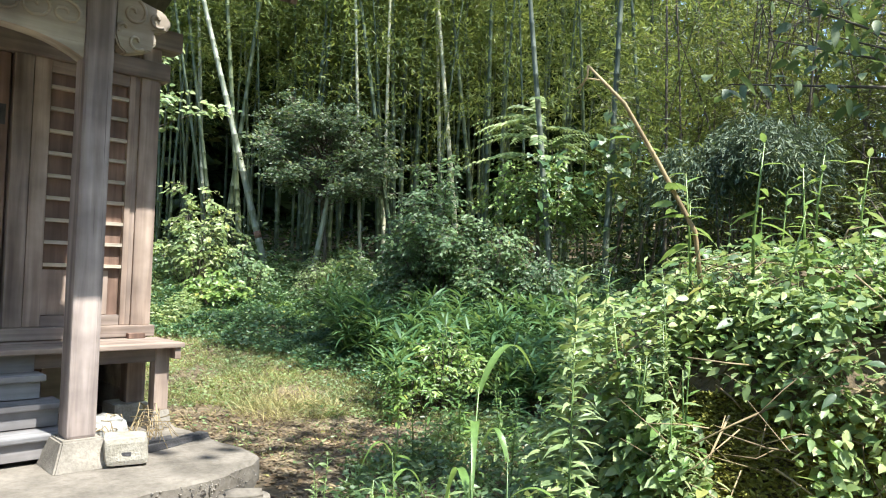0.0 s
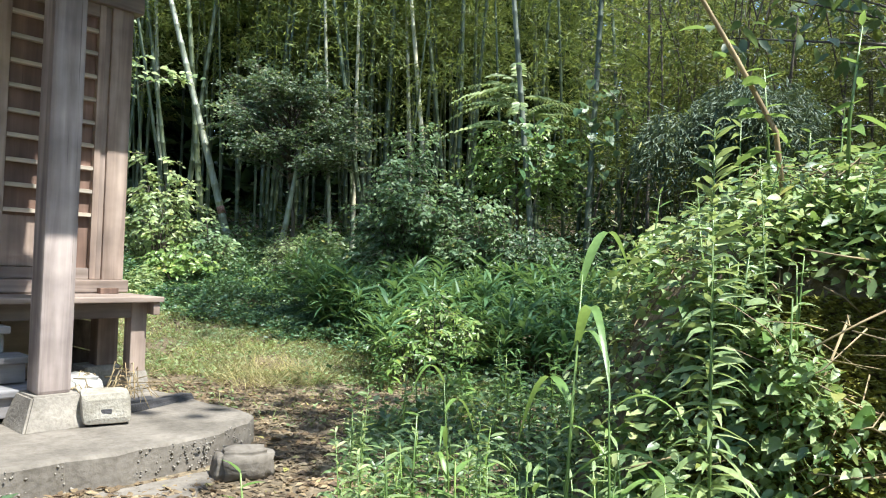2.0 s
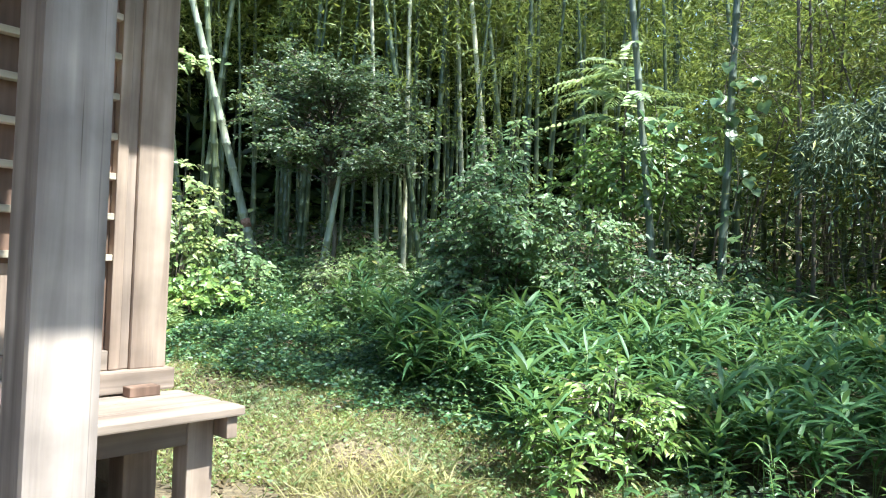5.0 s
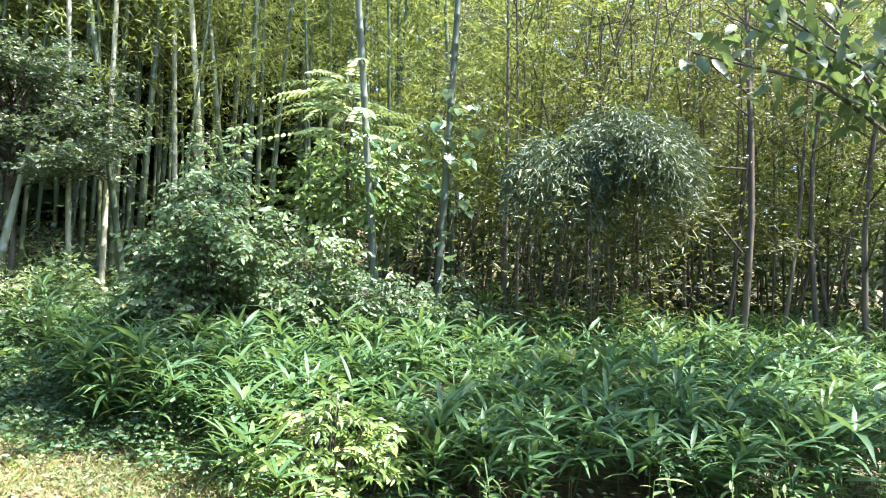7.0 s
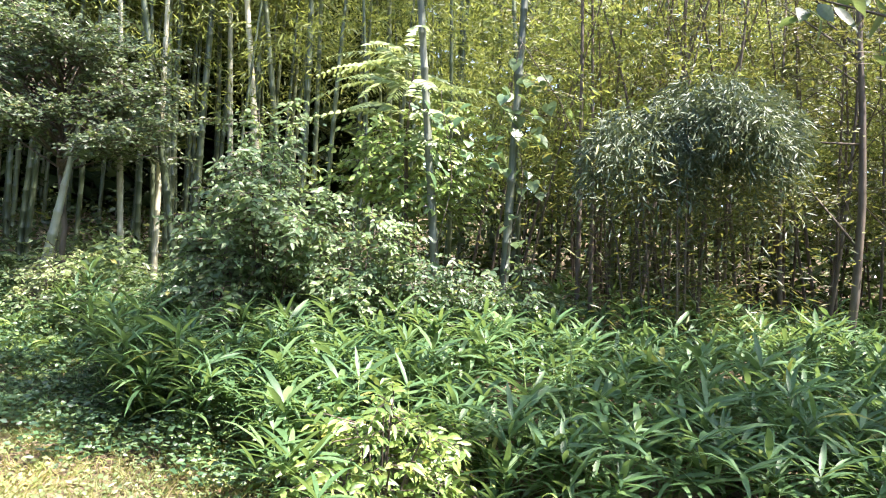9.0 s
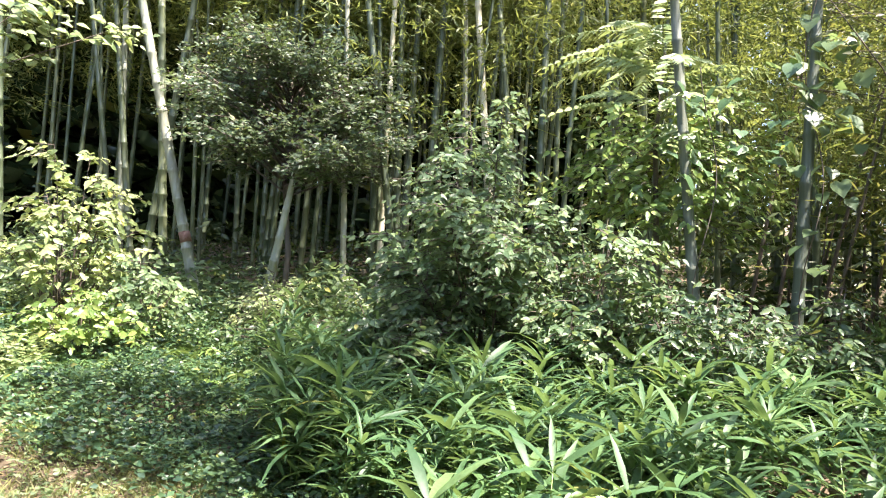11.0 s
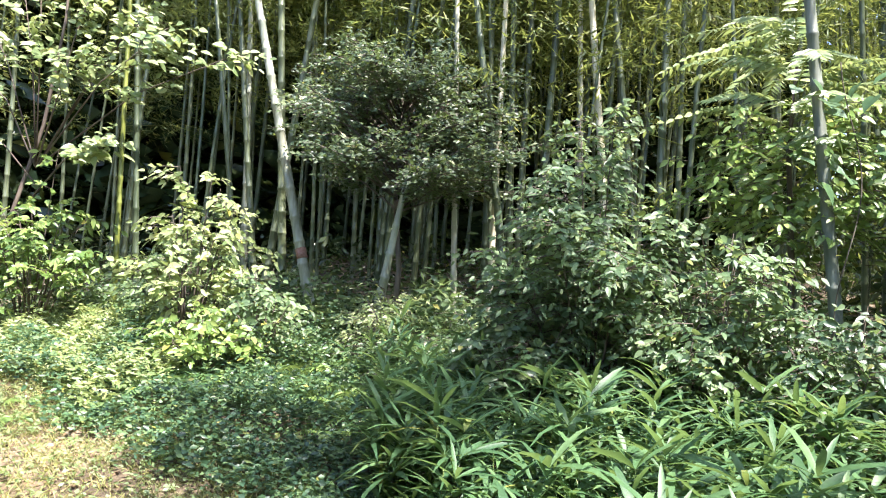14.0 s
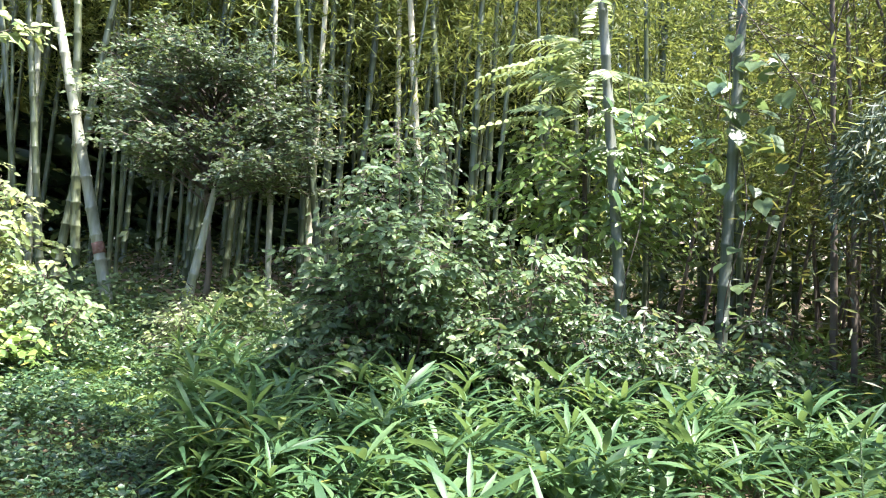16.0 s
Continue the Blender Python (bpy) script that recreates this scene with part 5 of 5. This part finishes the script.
def clearing():
    rng = np.random.default_rng(71)
    keep = lambda x, y: off_slab(x, y) and not bare(x, y) and not (x > -1.0 and y > 2.6 and y < 8.4 and x < 4.5)
    p = scatter(rng, 15000, -9, 10, -7, 8.5, keep)
    ob = link_mesh("clearing_grass", mesh_of("clearing_grass", [blades(rng, p, rng.uniform(0.08, 0.24, len(p)), rng.uniform(0.007, 0.016, len(p)), True)]), L_GRASS)
    tagged(ob, "rough grass of the shrine clearing", "grass", kind="stuff")
    p = scatter(rng, 12000, -9, 11, -7, 8.5, keep)
    n = len(p)
    p[:, 2] += rng.uniform(0.005, 0.1, n)
    ob = link_mesh("clearing_herbs", mesh_of("clearing_herbs", [small_leaves(p, rand_dirs(rng, n, -0.1, 0.5), rng.uniform(0.05, 0.13, n), rng.uniform(0.03, 0.07, n), 0.2, rng, 0.3)]), L_SHRUB)
    tagged(ob, "low herbs of the shrine clearing", "herbs", kind="stuff")


clearing()


# ---- weeds, ferns ----
def weed_arrays(seed, height, leaf, wide, n):
    rng = np.random.default_rng(seed)
    bx, by = rng.normal(0, 0.06, 2) * height
    ch = [tube_arrays([(0, 0, -0.03), (bx * 0.3, by * 0.3, height * 0.5), (bx, by, height)], [0.006, 0.005, 0.002], 5)]
    t = np.linspace(0.12, 1.0, n)
    a = np.arange(n) * 2.4 + rng.normal(0, 0.35, n)
    pos = np.stack([bx * t * t, by * t * t, height * t + rng.normal(0, 0.012, n)], 1)
    way = np.stack([np.cos(a), np.sin(a), rng.uniform(0.05, 0.7, n) + 0.9 * t ** 4], 1)
    ln = leaf * (1.05 - 0.55 * t) * rng.uniform(0.8, 1.15, n)
    ch.append(leaves(pos, way, ln, wide * ln / leaf, rng.uniform(0.25, 0.7, n), 0.12, 0.4, rng, 0.4))
    return ch


def weed_parts(*how):
    ch = weed_arrays(*how)
    return mesh_of("stem", ch[:1]), mesh_of("leaves", ch[1:])


WEEDS = [weed_parts(300 + k, h, 0.15, 0.028, 58) for k, h in enumerate((0.9, 0.75, 0.6, 1.05))]
TALL = weed_parts(311, 1.58, 0.17, 0.027, 210)
WEED_BLADES = [mesh_of("leaf", [leaves(np.zeros((1, 3)), np.array([[1.0, 0, 0]]), 1.0, 0.25 + 0.04 * k, 0.2 + 0.25 * k, 0.12, 0.36, np.random.default_rng(k), 1.0)]) for k in range(3)]
WEED_STEM = mesh_of("stem", [tube_arrays([(0, 0, -0.03), (0.01, 0.0, 0.25), (0.03, 0.02, 0.5)], [0.006, 0.005, 0.002], 5)])


def plant(me, x, y, s, turn, mat, name, label, category, group="", tilt=0.0):
    if isinstance(me, tuple):
        h = holder(name, pose(x, y, ground_z(x, y) - 0.01, tilt, 0, turn) @ Matrix.Scale(s, 4), label, category, group)
        link_mesh("stem", me[0], STEM_GREEN, h)
        b = link_mesh("leaves", me[1], mat, h)
        b.material_slots[0].link = "OBJECT"
        b.material_slots[0].material = mat
        tagged(b, kind="stuff")
        return h
    ob = link_mesh(name, me, None)
    if not me.materials:
        me.materials.append(mat)
    ob.material_slots[0].link = "OBJECT"
    ob.material_slots[0].material = mat
    ob.matrix_world = pose(x, y, ground_z(x, y) - 0.01, tilt, 0, turn) @ Matrix.Scale(s, 4)
    return tagged(ob, label, category, group)


def broad_weed(x, y, s, turn, mat, name, label, group, tilt=0.0, leaf=0.13):
    """A broadleaved weed: a stem and its leaves in a spiral, each a part."""
    r = random.Random(int(x * 977 + y * 131))
    h = holder(name, pose(x, y, ground_z(x, y) - 0.01, tilt, 0, turn) @ Matrix.Scale(s, 4), label, "weed", group)
    link_mesh("stem", WEED_STEM, STEM_GREEN, h)
    n = 14
    for k in range(n):
        t = 0.12 + 0.88 * k / (n - 1)
        b = link_mesh("leaf", r.choice(WEED_BLADES), mat, h)
        b.material_slots[0].link = "OBJECT"
        b.material_slots[0].material = mat
        b.matrix_basis = pose(0.03 * t, 0.02 * t, 0.5 * t, r.uniform(-15, 15), -r.uniform(5, 30) - 30 * t ** 4, k * 137 + r.uniform(-15, 15)) @ Matrix.Scale(leaf * (1.15 - 0.6 * t) * r.uniform(0.8, 1.2), 4)
    return h


rng = random.Random(77)
for k in range(170):
    x, y = rng.uniform(-0.3, 2.7), rng.uniform(3.15, 4.3)
    if x < 0.4 and y < 3.3 or x > 1.35 and (y > 3.35 or k % 2):
        continue
    # Pale and bright leaf colours stand in for sun on these weeds.
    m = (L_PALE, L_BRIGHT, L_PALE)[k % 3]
    if k % 4:
        plant(rng.choice(WEEDS), x, y, rng.uniform(0.4, 0.72), rng.uniform(0, 360), m, "tall_weed", "upright weed with narrow leaves round its stem", "weed", "tall weeds")
    else:
        broad_weed(x, y, rng.uniform(0.9, 1.3), rng.uniform(0, 360), m, "broadleaf_weed", "leafy green weed before the bank", "broadleaved weeds", 0.0, 0.09)
for k in range(44):
    x, y = rng.uniform(-0.25, 1.25), rng.uniform(2.95, 4.4)
    if x < 0.35 and y < 3.3:
        continue
    # Lit look of the weeds by the bank comes from leaf colour.
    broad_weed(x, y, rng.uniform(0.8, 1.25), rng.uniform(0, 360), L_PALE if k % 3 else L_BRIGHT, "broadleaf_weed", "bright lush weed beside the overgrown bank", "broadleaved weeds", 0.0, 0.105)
plant(TALL, 0.9, 3.3, 1.0, 20, L_PALE, "tall_weed", "head-high bright weed with narrow leaves beside the mound", "weed", "tall weeds")
for k in range(40):
    x, y = rng.uniform(-0.4, 2.5), rng.uniform(4.4, 7.6)
    # Lightened by leaf colour where the mound keeps the sun off.
    broad_weed(x, y, rng.uniform(0.7, 1.2), rng.uniform(0, 360), L_PALE if k % 2 else L_BRIGHT, "broadleaf_weed", "low broadleaved green weed beside the bank", "broadleaved weeds")
for px, py, sx, sz, n, sd in ((-0.42, 8.95, 0.4, 0.4, 900, 41), (-0.1, 9.15, 0.3, 0.33, 600, 42), (-0.7, 8.75, 0.28, 0.25, 500, 43)):
    shrub("bushy_weed", px, py, (sx, sx, sz), sd, n, 0.095, 0.034, L_BRIGHT, "bright yellow-green bushy weed among dwarf bamboo", "weed", kind=1, group="bushy weeds")
for x, y, s in ((0.9, 9.3, 1.3), (0.65, 9.4, 1.25), (1.4, 9.6, 1.1), (0.3, 7.7, 0.7), (0.0, 7.5, 0.7)):
    plant(rng.choice(WEEDS), x, y, s, rng.uniform(0, 360), L_WEED, "tall_weed", "pale upright weed above dwarf bamboo", "weed", "tall weeds")


for k in range(34):
    x = rng.uniform(-0.9, 3.6)
    y = (7.75 if x > 0.6 else 8.1) + rng.uniform(-0.5, 0.5)
    broad_weed(x, y, rng.uniform(0.6, 1.0), rng.uniform(0, 360), L_BRIGHT if k % 4 == 0 else L_WEED, "broadleaf_weed", "leafy green weed before the dwarf bamboo", "broadleaved weeds", 0.0, 0.18)


def fern_mesh(seed):
    rng = random.Random(seed)
    ch = []
    for k in range(6):
        w = k * 1.05 + rng.uniform(-0.2, 0.2)
        ch.extend(frond_arrays(rng, (0, 0, 0.02), (math.cos(w), math.sin(w), 0.75), rng.uniform(0.35, 0.5), 12, 0.08, 0.023, 0.55))
    return mesh_of("plant", ch)


FERNS = [fern_mesh(k) for k in range(4)]
for k in range(210):
    x = rng.uniform(-6.5, -1.2) if k < 110 else rng.uniform(-8.5, -3.0)
    y = rng.uniform(10.8, 15.2) if k < 46 else rng.uniform(12.2, 14.6)
    if in_sasa(x, y) and rng.random() < 0.7:
        continue
    plant(rng.choice(FERNS), x, y, rng.uniform(0.6, 1.05) * (1.25 if y > 12.2 else 0.85), rng.uniform(0, 360), L_WEED if rng.random() < 0.5 else L_BRIGHT, "fern", "green fern among the ground cover", "fern", "ferns")


def long_blade(base, turn, rise, length, width, droop):
    """A long ribbon that rises, bows over and tapers."""
    V, Fc, k = [], [], 11
    for i in range(k):
        t = i / (k - 1)
        out = length * t * math.cos(rise)
        z = length * (t * math.sin(rise) - droop * t * t)
        w = width * 0.5 * (0.55 + 0.45 * min(1, t * 5)) * (1 - t ** 2.2) + 0.0005
        c, n = math.cos(turn), math.sin(turn)
        x, y = base[0] + out * c, base[1] + out * n
        V += [(x - n * w, y + c * w, base[2] + z + w * 0.35), (x, y, base[2] + z), (x + n * w, y - c * w, base[2] + z + w * 0.35)]
        if i:
            o = 3 * i
            Fc += [(o - 3, o - 2, o + 1, o), (o - 2, o - 1, o + 2, o + 1)]
    return V, Fc


def tall_grass(x, y, s, turn):
    rng = np.random.default_rng(int(1000 * abs(x) + 10 * y))
    h = holder("tall_grass", pose(x, y, ground_z(x, y) - 0.01, 0, 0, turn) @ Matrix.Scale(s, 4), "tall grass with long arching blades", "grass", "tall grasses")
    link_mesh("stem", mesh_of("stem", [tube_arrays([(0, 0, -0.02), (0.02, 0, 0.5), (0.05, 0.02, 1.0)], [0.006, 0.005, 0.002], 5)], True), STEM_GREEN, h)
    for k, t in enumerate((0.2, 0.36, 0.52, 0.68, 0.84, 0.98)):
        v = long_blade((0.05 * t, 0.02 * t, t), k * 2.7 + rng.uniform(-0.3, 0.3), rng.uniform(0.75, 1.15), rng.uniform(0.38, 0.55), 0.026, rng.uniform(0.7, 1.1))
        link_mesh("blade", mesh_of("blade", [v], True), L_BRIGHT, h)
    return h


tall_grass(0.55, 3.5, 1.2, 10)
tall_grass(0.7, 3.6, 0.95, 70)
tall_grass(0.2, 4.2, 0.8, 160)
tall_grass(0.3, 7.9, 0.6, 200)


# ---- vine-covered mound ----
def mound():
    rng = np.random.default_rng(88)
    on = lambda x, y: abs((x - 2.55) / 1.92) ** 3 + abs((y - 5.1) / (1.65 if y < 5.1 else 1.3)) ** 3 < 1.0
    p = scatter(rng, 17000, 0.5, 4.4, 4.2, 6.4, on)
    face = scatter(rng, 30000, 0.55, 4.4, 3.4, 4.4, on)
    gap = np.array([noise.noise((q[0] * 2.2, q[2] * 2.2, 6)) - (0.16 if 1.35 < q[0] < 3.1 and q[2] < 0.7 + 0.2 * math.sin(q[0] * 4) else 0.0) for q in face]) + rng.uniform(-0.2, 0.2, len(face)) > -0.29
    p = np.concatenate([p, face[gap]])
    n = len(p)
    out = unit(np.stack([(p[:, 0] - 2.55) / 1.5, (p[:, 1] - 5.1) / 1.1, np.full(n, 0.5)], 1))
    p += out * (rng.uniform(0.0, 0.22, n) + 0.08 * np.sin(p[:, 0] * 7) * np.sin(p[:, 2] * 6))[:, None]
    way = out * 0.7 + rng.normal(0, 0.7, (n, 3))
    way[:, 2] = way[:, 2] * 0.5 - 0.1
    ln = rng.uniform(0.025, 0.068, n) * (1 + 0.5 * (rng.uniform(0, 1, n) > 0.93))
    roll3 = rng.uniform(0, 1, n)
    # Most creepers take the pale colour, to paint sun on the mound.
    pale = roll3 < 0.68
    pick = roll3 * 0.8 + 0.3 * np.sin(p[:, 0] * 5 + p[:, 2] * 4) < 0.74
    for sel, mat, lab in ((pale, L_PALE, "creeper leaves over the earth mound, sunlight in their pale colour"), (pick & ~pale, L_BRIGHT, "tangle of bright creepers over the earth mound"), (~pick & ~pale, L_SHRUB, "darker glossy creepers over the earth mound")):
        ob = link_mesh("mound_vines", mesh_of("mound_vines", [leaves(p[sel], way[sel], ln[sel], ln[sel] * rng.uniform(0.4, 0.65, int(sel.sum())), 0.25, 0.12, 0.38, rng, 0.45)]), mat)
        tagged(ob, lab, "creepers", kind="stuff")
    r = random.Random(5)
    ch = []
    for k in range(90):
        w = r.uniform(0, 6.28)
        q = r.uniform(0.55, 0.98)
        x, y = 2.55 + 1.6 * q * math.cos(w), 5.1 + 1.2 * q * math.sin(w)
        pts = []
        for i in range(5):
            xx, yy = x + i * r.uniform(-0.1, 0.1), y + i * r.uniform(-0.08, 0.08)
            pts.append((xx, yy, ground_z(xx, yy) + r.uniform(0.03, 0.2)))
        ch.append(tube_arrays(pts, [0.004, 0.004, 0.003, 0.003, 0.002], 4))
    for k in range(70):
        x, y = r.uniform(1.0, 3.2), r.uniform(3.5, 4.1)
        z = ground_z(x, y) + r.uniform(0.1, 0.25)
        dx, dz = r.uniform(-0.45, 0.45), r.uniform(-0.5, 0.1)
        ch.append(tube_arrays([(x, y, z), (x + dx * 0.5, y - 0.06, z + dz * 0.4), (x + dx, y - r.uniform(0, 0.12), max(0.02, z + dz))], [0.005, 0.004, 0.003], 4))
    for k in range(260):
        x, y = r.uniform(0.9, 3.4), r.uniform(3.4, 4.0)
        z = ground_z(x, y) + r.uniform(0.02, 0.2)
        dx, dz = r.uniform(-0.35, 0.35), r.uniform(-0.25, 0.2)
        ch.append(tube_arrays([(x, y - 0.05, z), (x + dx * 0.5, y - 0.14, z + dz * 0.5 + r.uniform(-0.05, 0.05)), (x + dx, y - r.uniform(0.05, 0.2), max(0.02, z + dz))], [0.0028, 0.0024, 0.0012], 3))
    ob = link_mesh("dead_vines", mesh_of("dead_vines", ch), STRAW)
    tagged(ob, "dry brown vine stems over the mound", "vine stems", kind="stuff")
    q = scatter(rng, 34000, 1.0, 3.6, 3.45, 4.2, lambda x, y: 0.15 < ground_z(x, y) < 1.15 and noise.noise((x * 2.5, y * 2, 4)) > -0.25)
    n = len(q)
    q[:, 1] -= 0.03
    ob = link_mesh("moss", mesh_of("moss", [small_leaves(q, rand_dirs(rng, n, -0.4, 0.6) + [0, -0.8, 0], rng.uniform(0.02, 0.045, n), rng.uniform(0.008, 0.018, n), 0.2, rng)]), L_MOSS)
    tagged(ob, "yellow-green moss on the earth bank", "moss", kind="stuff")
    for k in range(4):
        x0, y0 = r.uniform(0.9, 2.2), r.uniform(3.6, 4.0)
        w, ln = r.uniform(-0.5, 0.5), r.uniform(0.7, 1.5)
        f = holder("fallen_stalk", pose(x0, y0, ground_z(x0, y0)), "dry brown stalk fallen before the bank", "stalk", "fallen stalks")
        link_mesh("stem", mesh_of("stem", [tube_arrays([(0, 0, -0.02), (ln * 0.5 * math.cos(w), -0.1, 0.14 + 0.04 * k), (ln * math.cos(w), -0.15, 0.06 + 0.03 * k)], [0.006, 0.005, 0.003], 5)]), STRAW, f)
    # the dead leaning stalk
    g = ground_z(1.48, 4.5)
    h = holder("dead_stalk", pose(1.48, 4.5, g), "long dry leaning stalk with a few green leaves", "stalk")
    b = 1.8 - g
    pts = [(0, 0, -0.02), (-0.04, 0, b), (-0.2, 0, b + 0.3), (-0.36, 0, b + 0.58), (-0.53, 0.0, b + 0.76)]
    link_mesh("stem", mesh_of("stem", [tube_arrays(pts, [0.011, 0.011, 0.010, 0.009, 0.006], 7), tube_arrays([(-0.53, 0, b + 0.76), (-0.53, 0, b + 0.72), (-0.57, 0, b + 0.63)], [0.006, 0.005, 0.003], 5), tube_arrays([(-0.46, 0, b + 0.69), (-0.53, 0, b + 0.7), (-0.58, 0, b + 0.65)], [0.005, 0.004, 0.003], 5)], True), STRAW, h)
    t = np.array([0.1, 0.2, 0.32, 0.42, 0.5, 0.62, 0.7, 0.3, 0.15])
    n = len(t)
    pos = np.stack([-0.06 - 0.37 * t, np.zeros(n), b + 0.6 * t], 1)
    a = np.arange(n) * 2.6
    link_mesh("leaves", mesh_of("leaves", [leaves(pos, np.stack([np.cos(a), np.sin(a), np.full(n, 0.3)], 1), 0.12, 0.04, 0.3, 0.12, 0.4, rng)]), L_BRIGHT, h)
    for x, y, s, tl in ((1.65, 3.95, 1.35, 0), (1.9, 4.0, 1.1, 6), (1.35, 4.0, 0.8, -10), (2.2, 3.9, 0.9, 4), (1.75, 3.85, 0.9, -6), (2.6, 4.1, 1.1, 0), (1.2, 3.7, 0.8, 8), (1.55, 3.7, 0.75, 12), (2.05, 3.7, 0.8, 8), (2.4, 3.8, 0.9, 10), (1.1, 3.9, 0.7, 5), (2.0, 4.3, 1.1, 0)):
        broad_weed(x, y + 0.4, s * 1.05, r.uniform(0, 360), L_BRIGHT, "climbing_weed", "bright upright shoot on the overgrown mound", "mound shoots", tl, 0.1)


mound()


# ---- unseen trees added for shade ----
def shade_tree(x, y, crown, rx, rz, seed, n=2600):
    """An unseen tree added to cast shade; crown is the centre of its head, seen from its foot."""
    h = holder("unseen_shade_tree", pose(x, y, ground_z(x, y)), "unseen broadleaved tree added to shade the clearing", "tree", "clearing trees")
    rng = np.random.default_rng(seed)
    c = Vector(crown)
    ch = [tube_arrays([(0, 0, -0.2), (0.1, 0, c.z * 0.3), tuple(c * 0.5 + Vector((0, 0, c.z * 0.1))), tuple(c)], [0.22, 0.18, 0.14, 0.05], 9)]
    cl, d = crown_points(rng, 120, rx, rx, rz, 0.3)
    cl += np.array(crown)
    for i in range(0, 120, 4):
        q = Vector(cl[i])
        ch.append(tube_arrays([tuple(c * 0.8), tuple(c.lerp(q, 0.5)), tuple(q)], [0.06, 0.035, 0.01], 5))
    link_mesh("trunk", mesh_of("trunk", ch, True), BARK, h)
    idx = rng.integers(0, 120, n)
    pos = cl[idx] + rng.normal(0, 0.35, (n, 3))
    link_mesh("crown", mesh_of("crown", [small_leaves(pos, d[idx] + rng.normal(0, 0.8, (n, 3)), rng.uniform(0.2, 0.36, n), rng.uniform(0.12, 0.2, n), 0.2, rng)]), L_SHRUB, h)


# Crowns stand up-sun of the ground that each is meant to dapple.
shade_tree(9.5, 5.0, (0, 0, 9.0), 2.4, 1.6, 1)
shade_tree(5.2, 7.2, (-2.7, 1.8, 12.0), 1.5, 0.8, 6, 470)
shade_tree(6.5, 3.6, (-2.6, 1.15, 9.0), 1.4, 0.8, 7, 380)
shade_tree(8.6, 5.4, (-1.8, 1.3, 11.0), 2.0, 1.2, 8, 600)
shade_tree(6.0, -3.0, (0, 0, 8.0), 2.6, 1.8, 3)
shade_tree(-6.0, -5.0, (0, 0, 8.0), 3.0, 2.0, 4)
shade_tree(13.0, 9.5, (0, 0, 9.0), 3.0, 2.4, 5)


# ---- far wood ----
def leaf_wall(name, label, seed, n, where, size, mat):
    rng = np.random.default_rng(seed)
    pos = where(rng, n)
    ob = link_mesh(name, mesh_of(name, [small_leaves(pos, rand_dirs(rng, n, -0.9, 0.4), rng.uniform(*size, n), rng.uniform(*size, n) * 0.4, 0.2, rng)]), mat)
    tagged(ob, label, "wood", kind="stuff")


def ring(rng, n, a0, a1, r0, r1, z1):
    a = rng.uniform(math.radians(a0), math.radians(a1), n)
    r = rng.uniform(r0, r1, n)
    return np.stack([r * np.cos(a), r * np.sin(a) + 2, 1.5 + rng.uniform(-1.5, z1, n)], 1)


def over_grove(rng, n):
    x, y = rng.uniform(-22, -0.5, n), rng.uniform(18.0, 34, n)
    return np.stack([x, y, rng.uniform(9.0, 13.5, n) + 0.6 * np.sin(x)], 1)


leaf_wall("far_wood", "dense green wood around the clearing", 99, 45000, lambda g, n: ring(g, n, 10, 100, 29, 36, 14), (0.5, 1.0), L_BAMBOO)
leaf_wall("dark_wood", "dark evergreen wood behind the bamboo grove", 98, 80000, lambda g, n: ring(g, n, 85, 190, 25, 33, 14), (0.8, 1.4), L_DARK)
# A low band of dark leaves paints the thicket's inner shade.
leaf_wall("thicket_depth", "dark leaves that stand in for shade deep in the thicket", 94, 13000, lambda g, n: ring(g, n, 25, 84, 14.5, 19, 2.9), (0.15, 0.4), L_DARK)
leaf_wall("back_wood", "green wood on the open side of the clearing", 97, 22000, lambda g, n: ring(g, n, 190, 370, 26, 34, 11), (0.7, 1.3), L_SHRUB)
# Added overhead leaves that keep sun off the grove.
leaf_wall("grove_canopy", "leaf layer added over the grove to darken it", 96, 15000, over_grove, (0.4, 0.8), L_BAMBOO)


def undergrowth(rng, n):
    x, y = rng.uniform(-18, 14, n), rng.uniform(15.2, 27, n)
    z = np.array([ground_z(a, b) for a, b in zip(x, y)]) + rng.exponential(0.25, n)
    return np.stack([x, y, z], 1)


# Shade under the culms is put into the dark leaf colour.
leaf_wall("grove_undergrowth", "low growth between the culms, shade in its dark leaf colour", 95, 22000, undergrowth, (0.1, 0.25), L_DARK)


def grove_edge(rng, n):
    x, y = rng.uniform(-10, 1.5, n), rng.uniform(14.0, 17.5, n)
    lump = np.array([max(0.0, noise.noise((a * 1.1, b * 1.1, 4)) + 0.3) for a, b in zip(x, y)])
    z = np.array([ground_z(a, b) for a, b in zip(x, y)]) + rng.uniform(0.02, 1.1, n) * lump
    return np.stack([x, y, z], 1)


leaf_wall("grove_edge_growth", "leafy low growth at the culms' feet", 93, 24000, grove_edge, (0.08, 0.17), L_SHRUB)
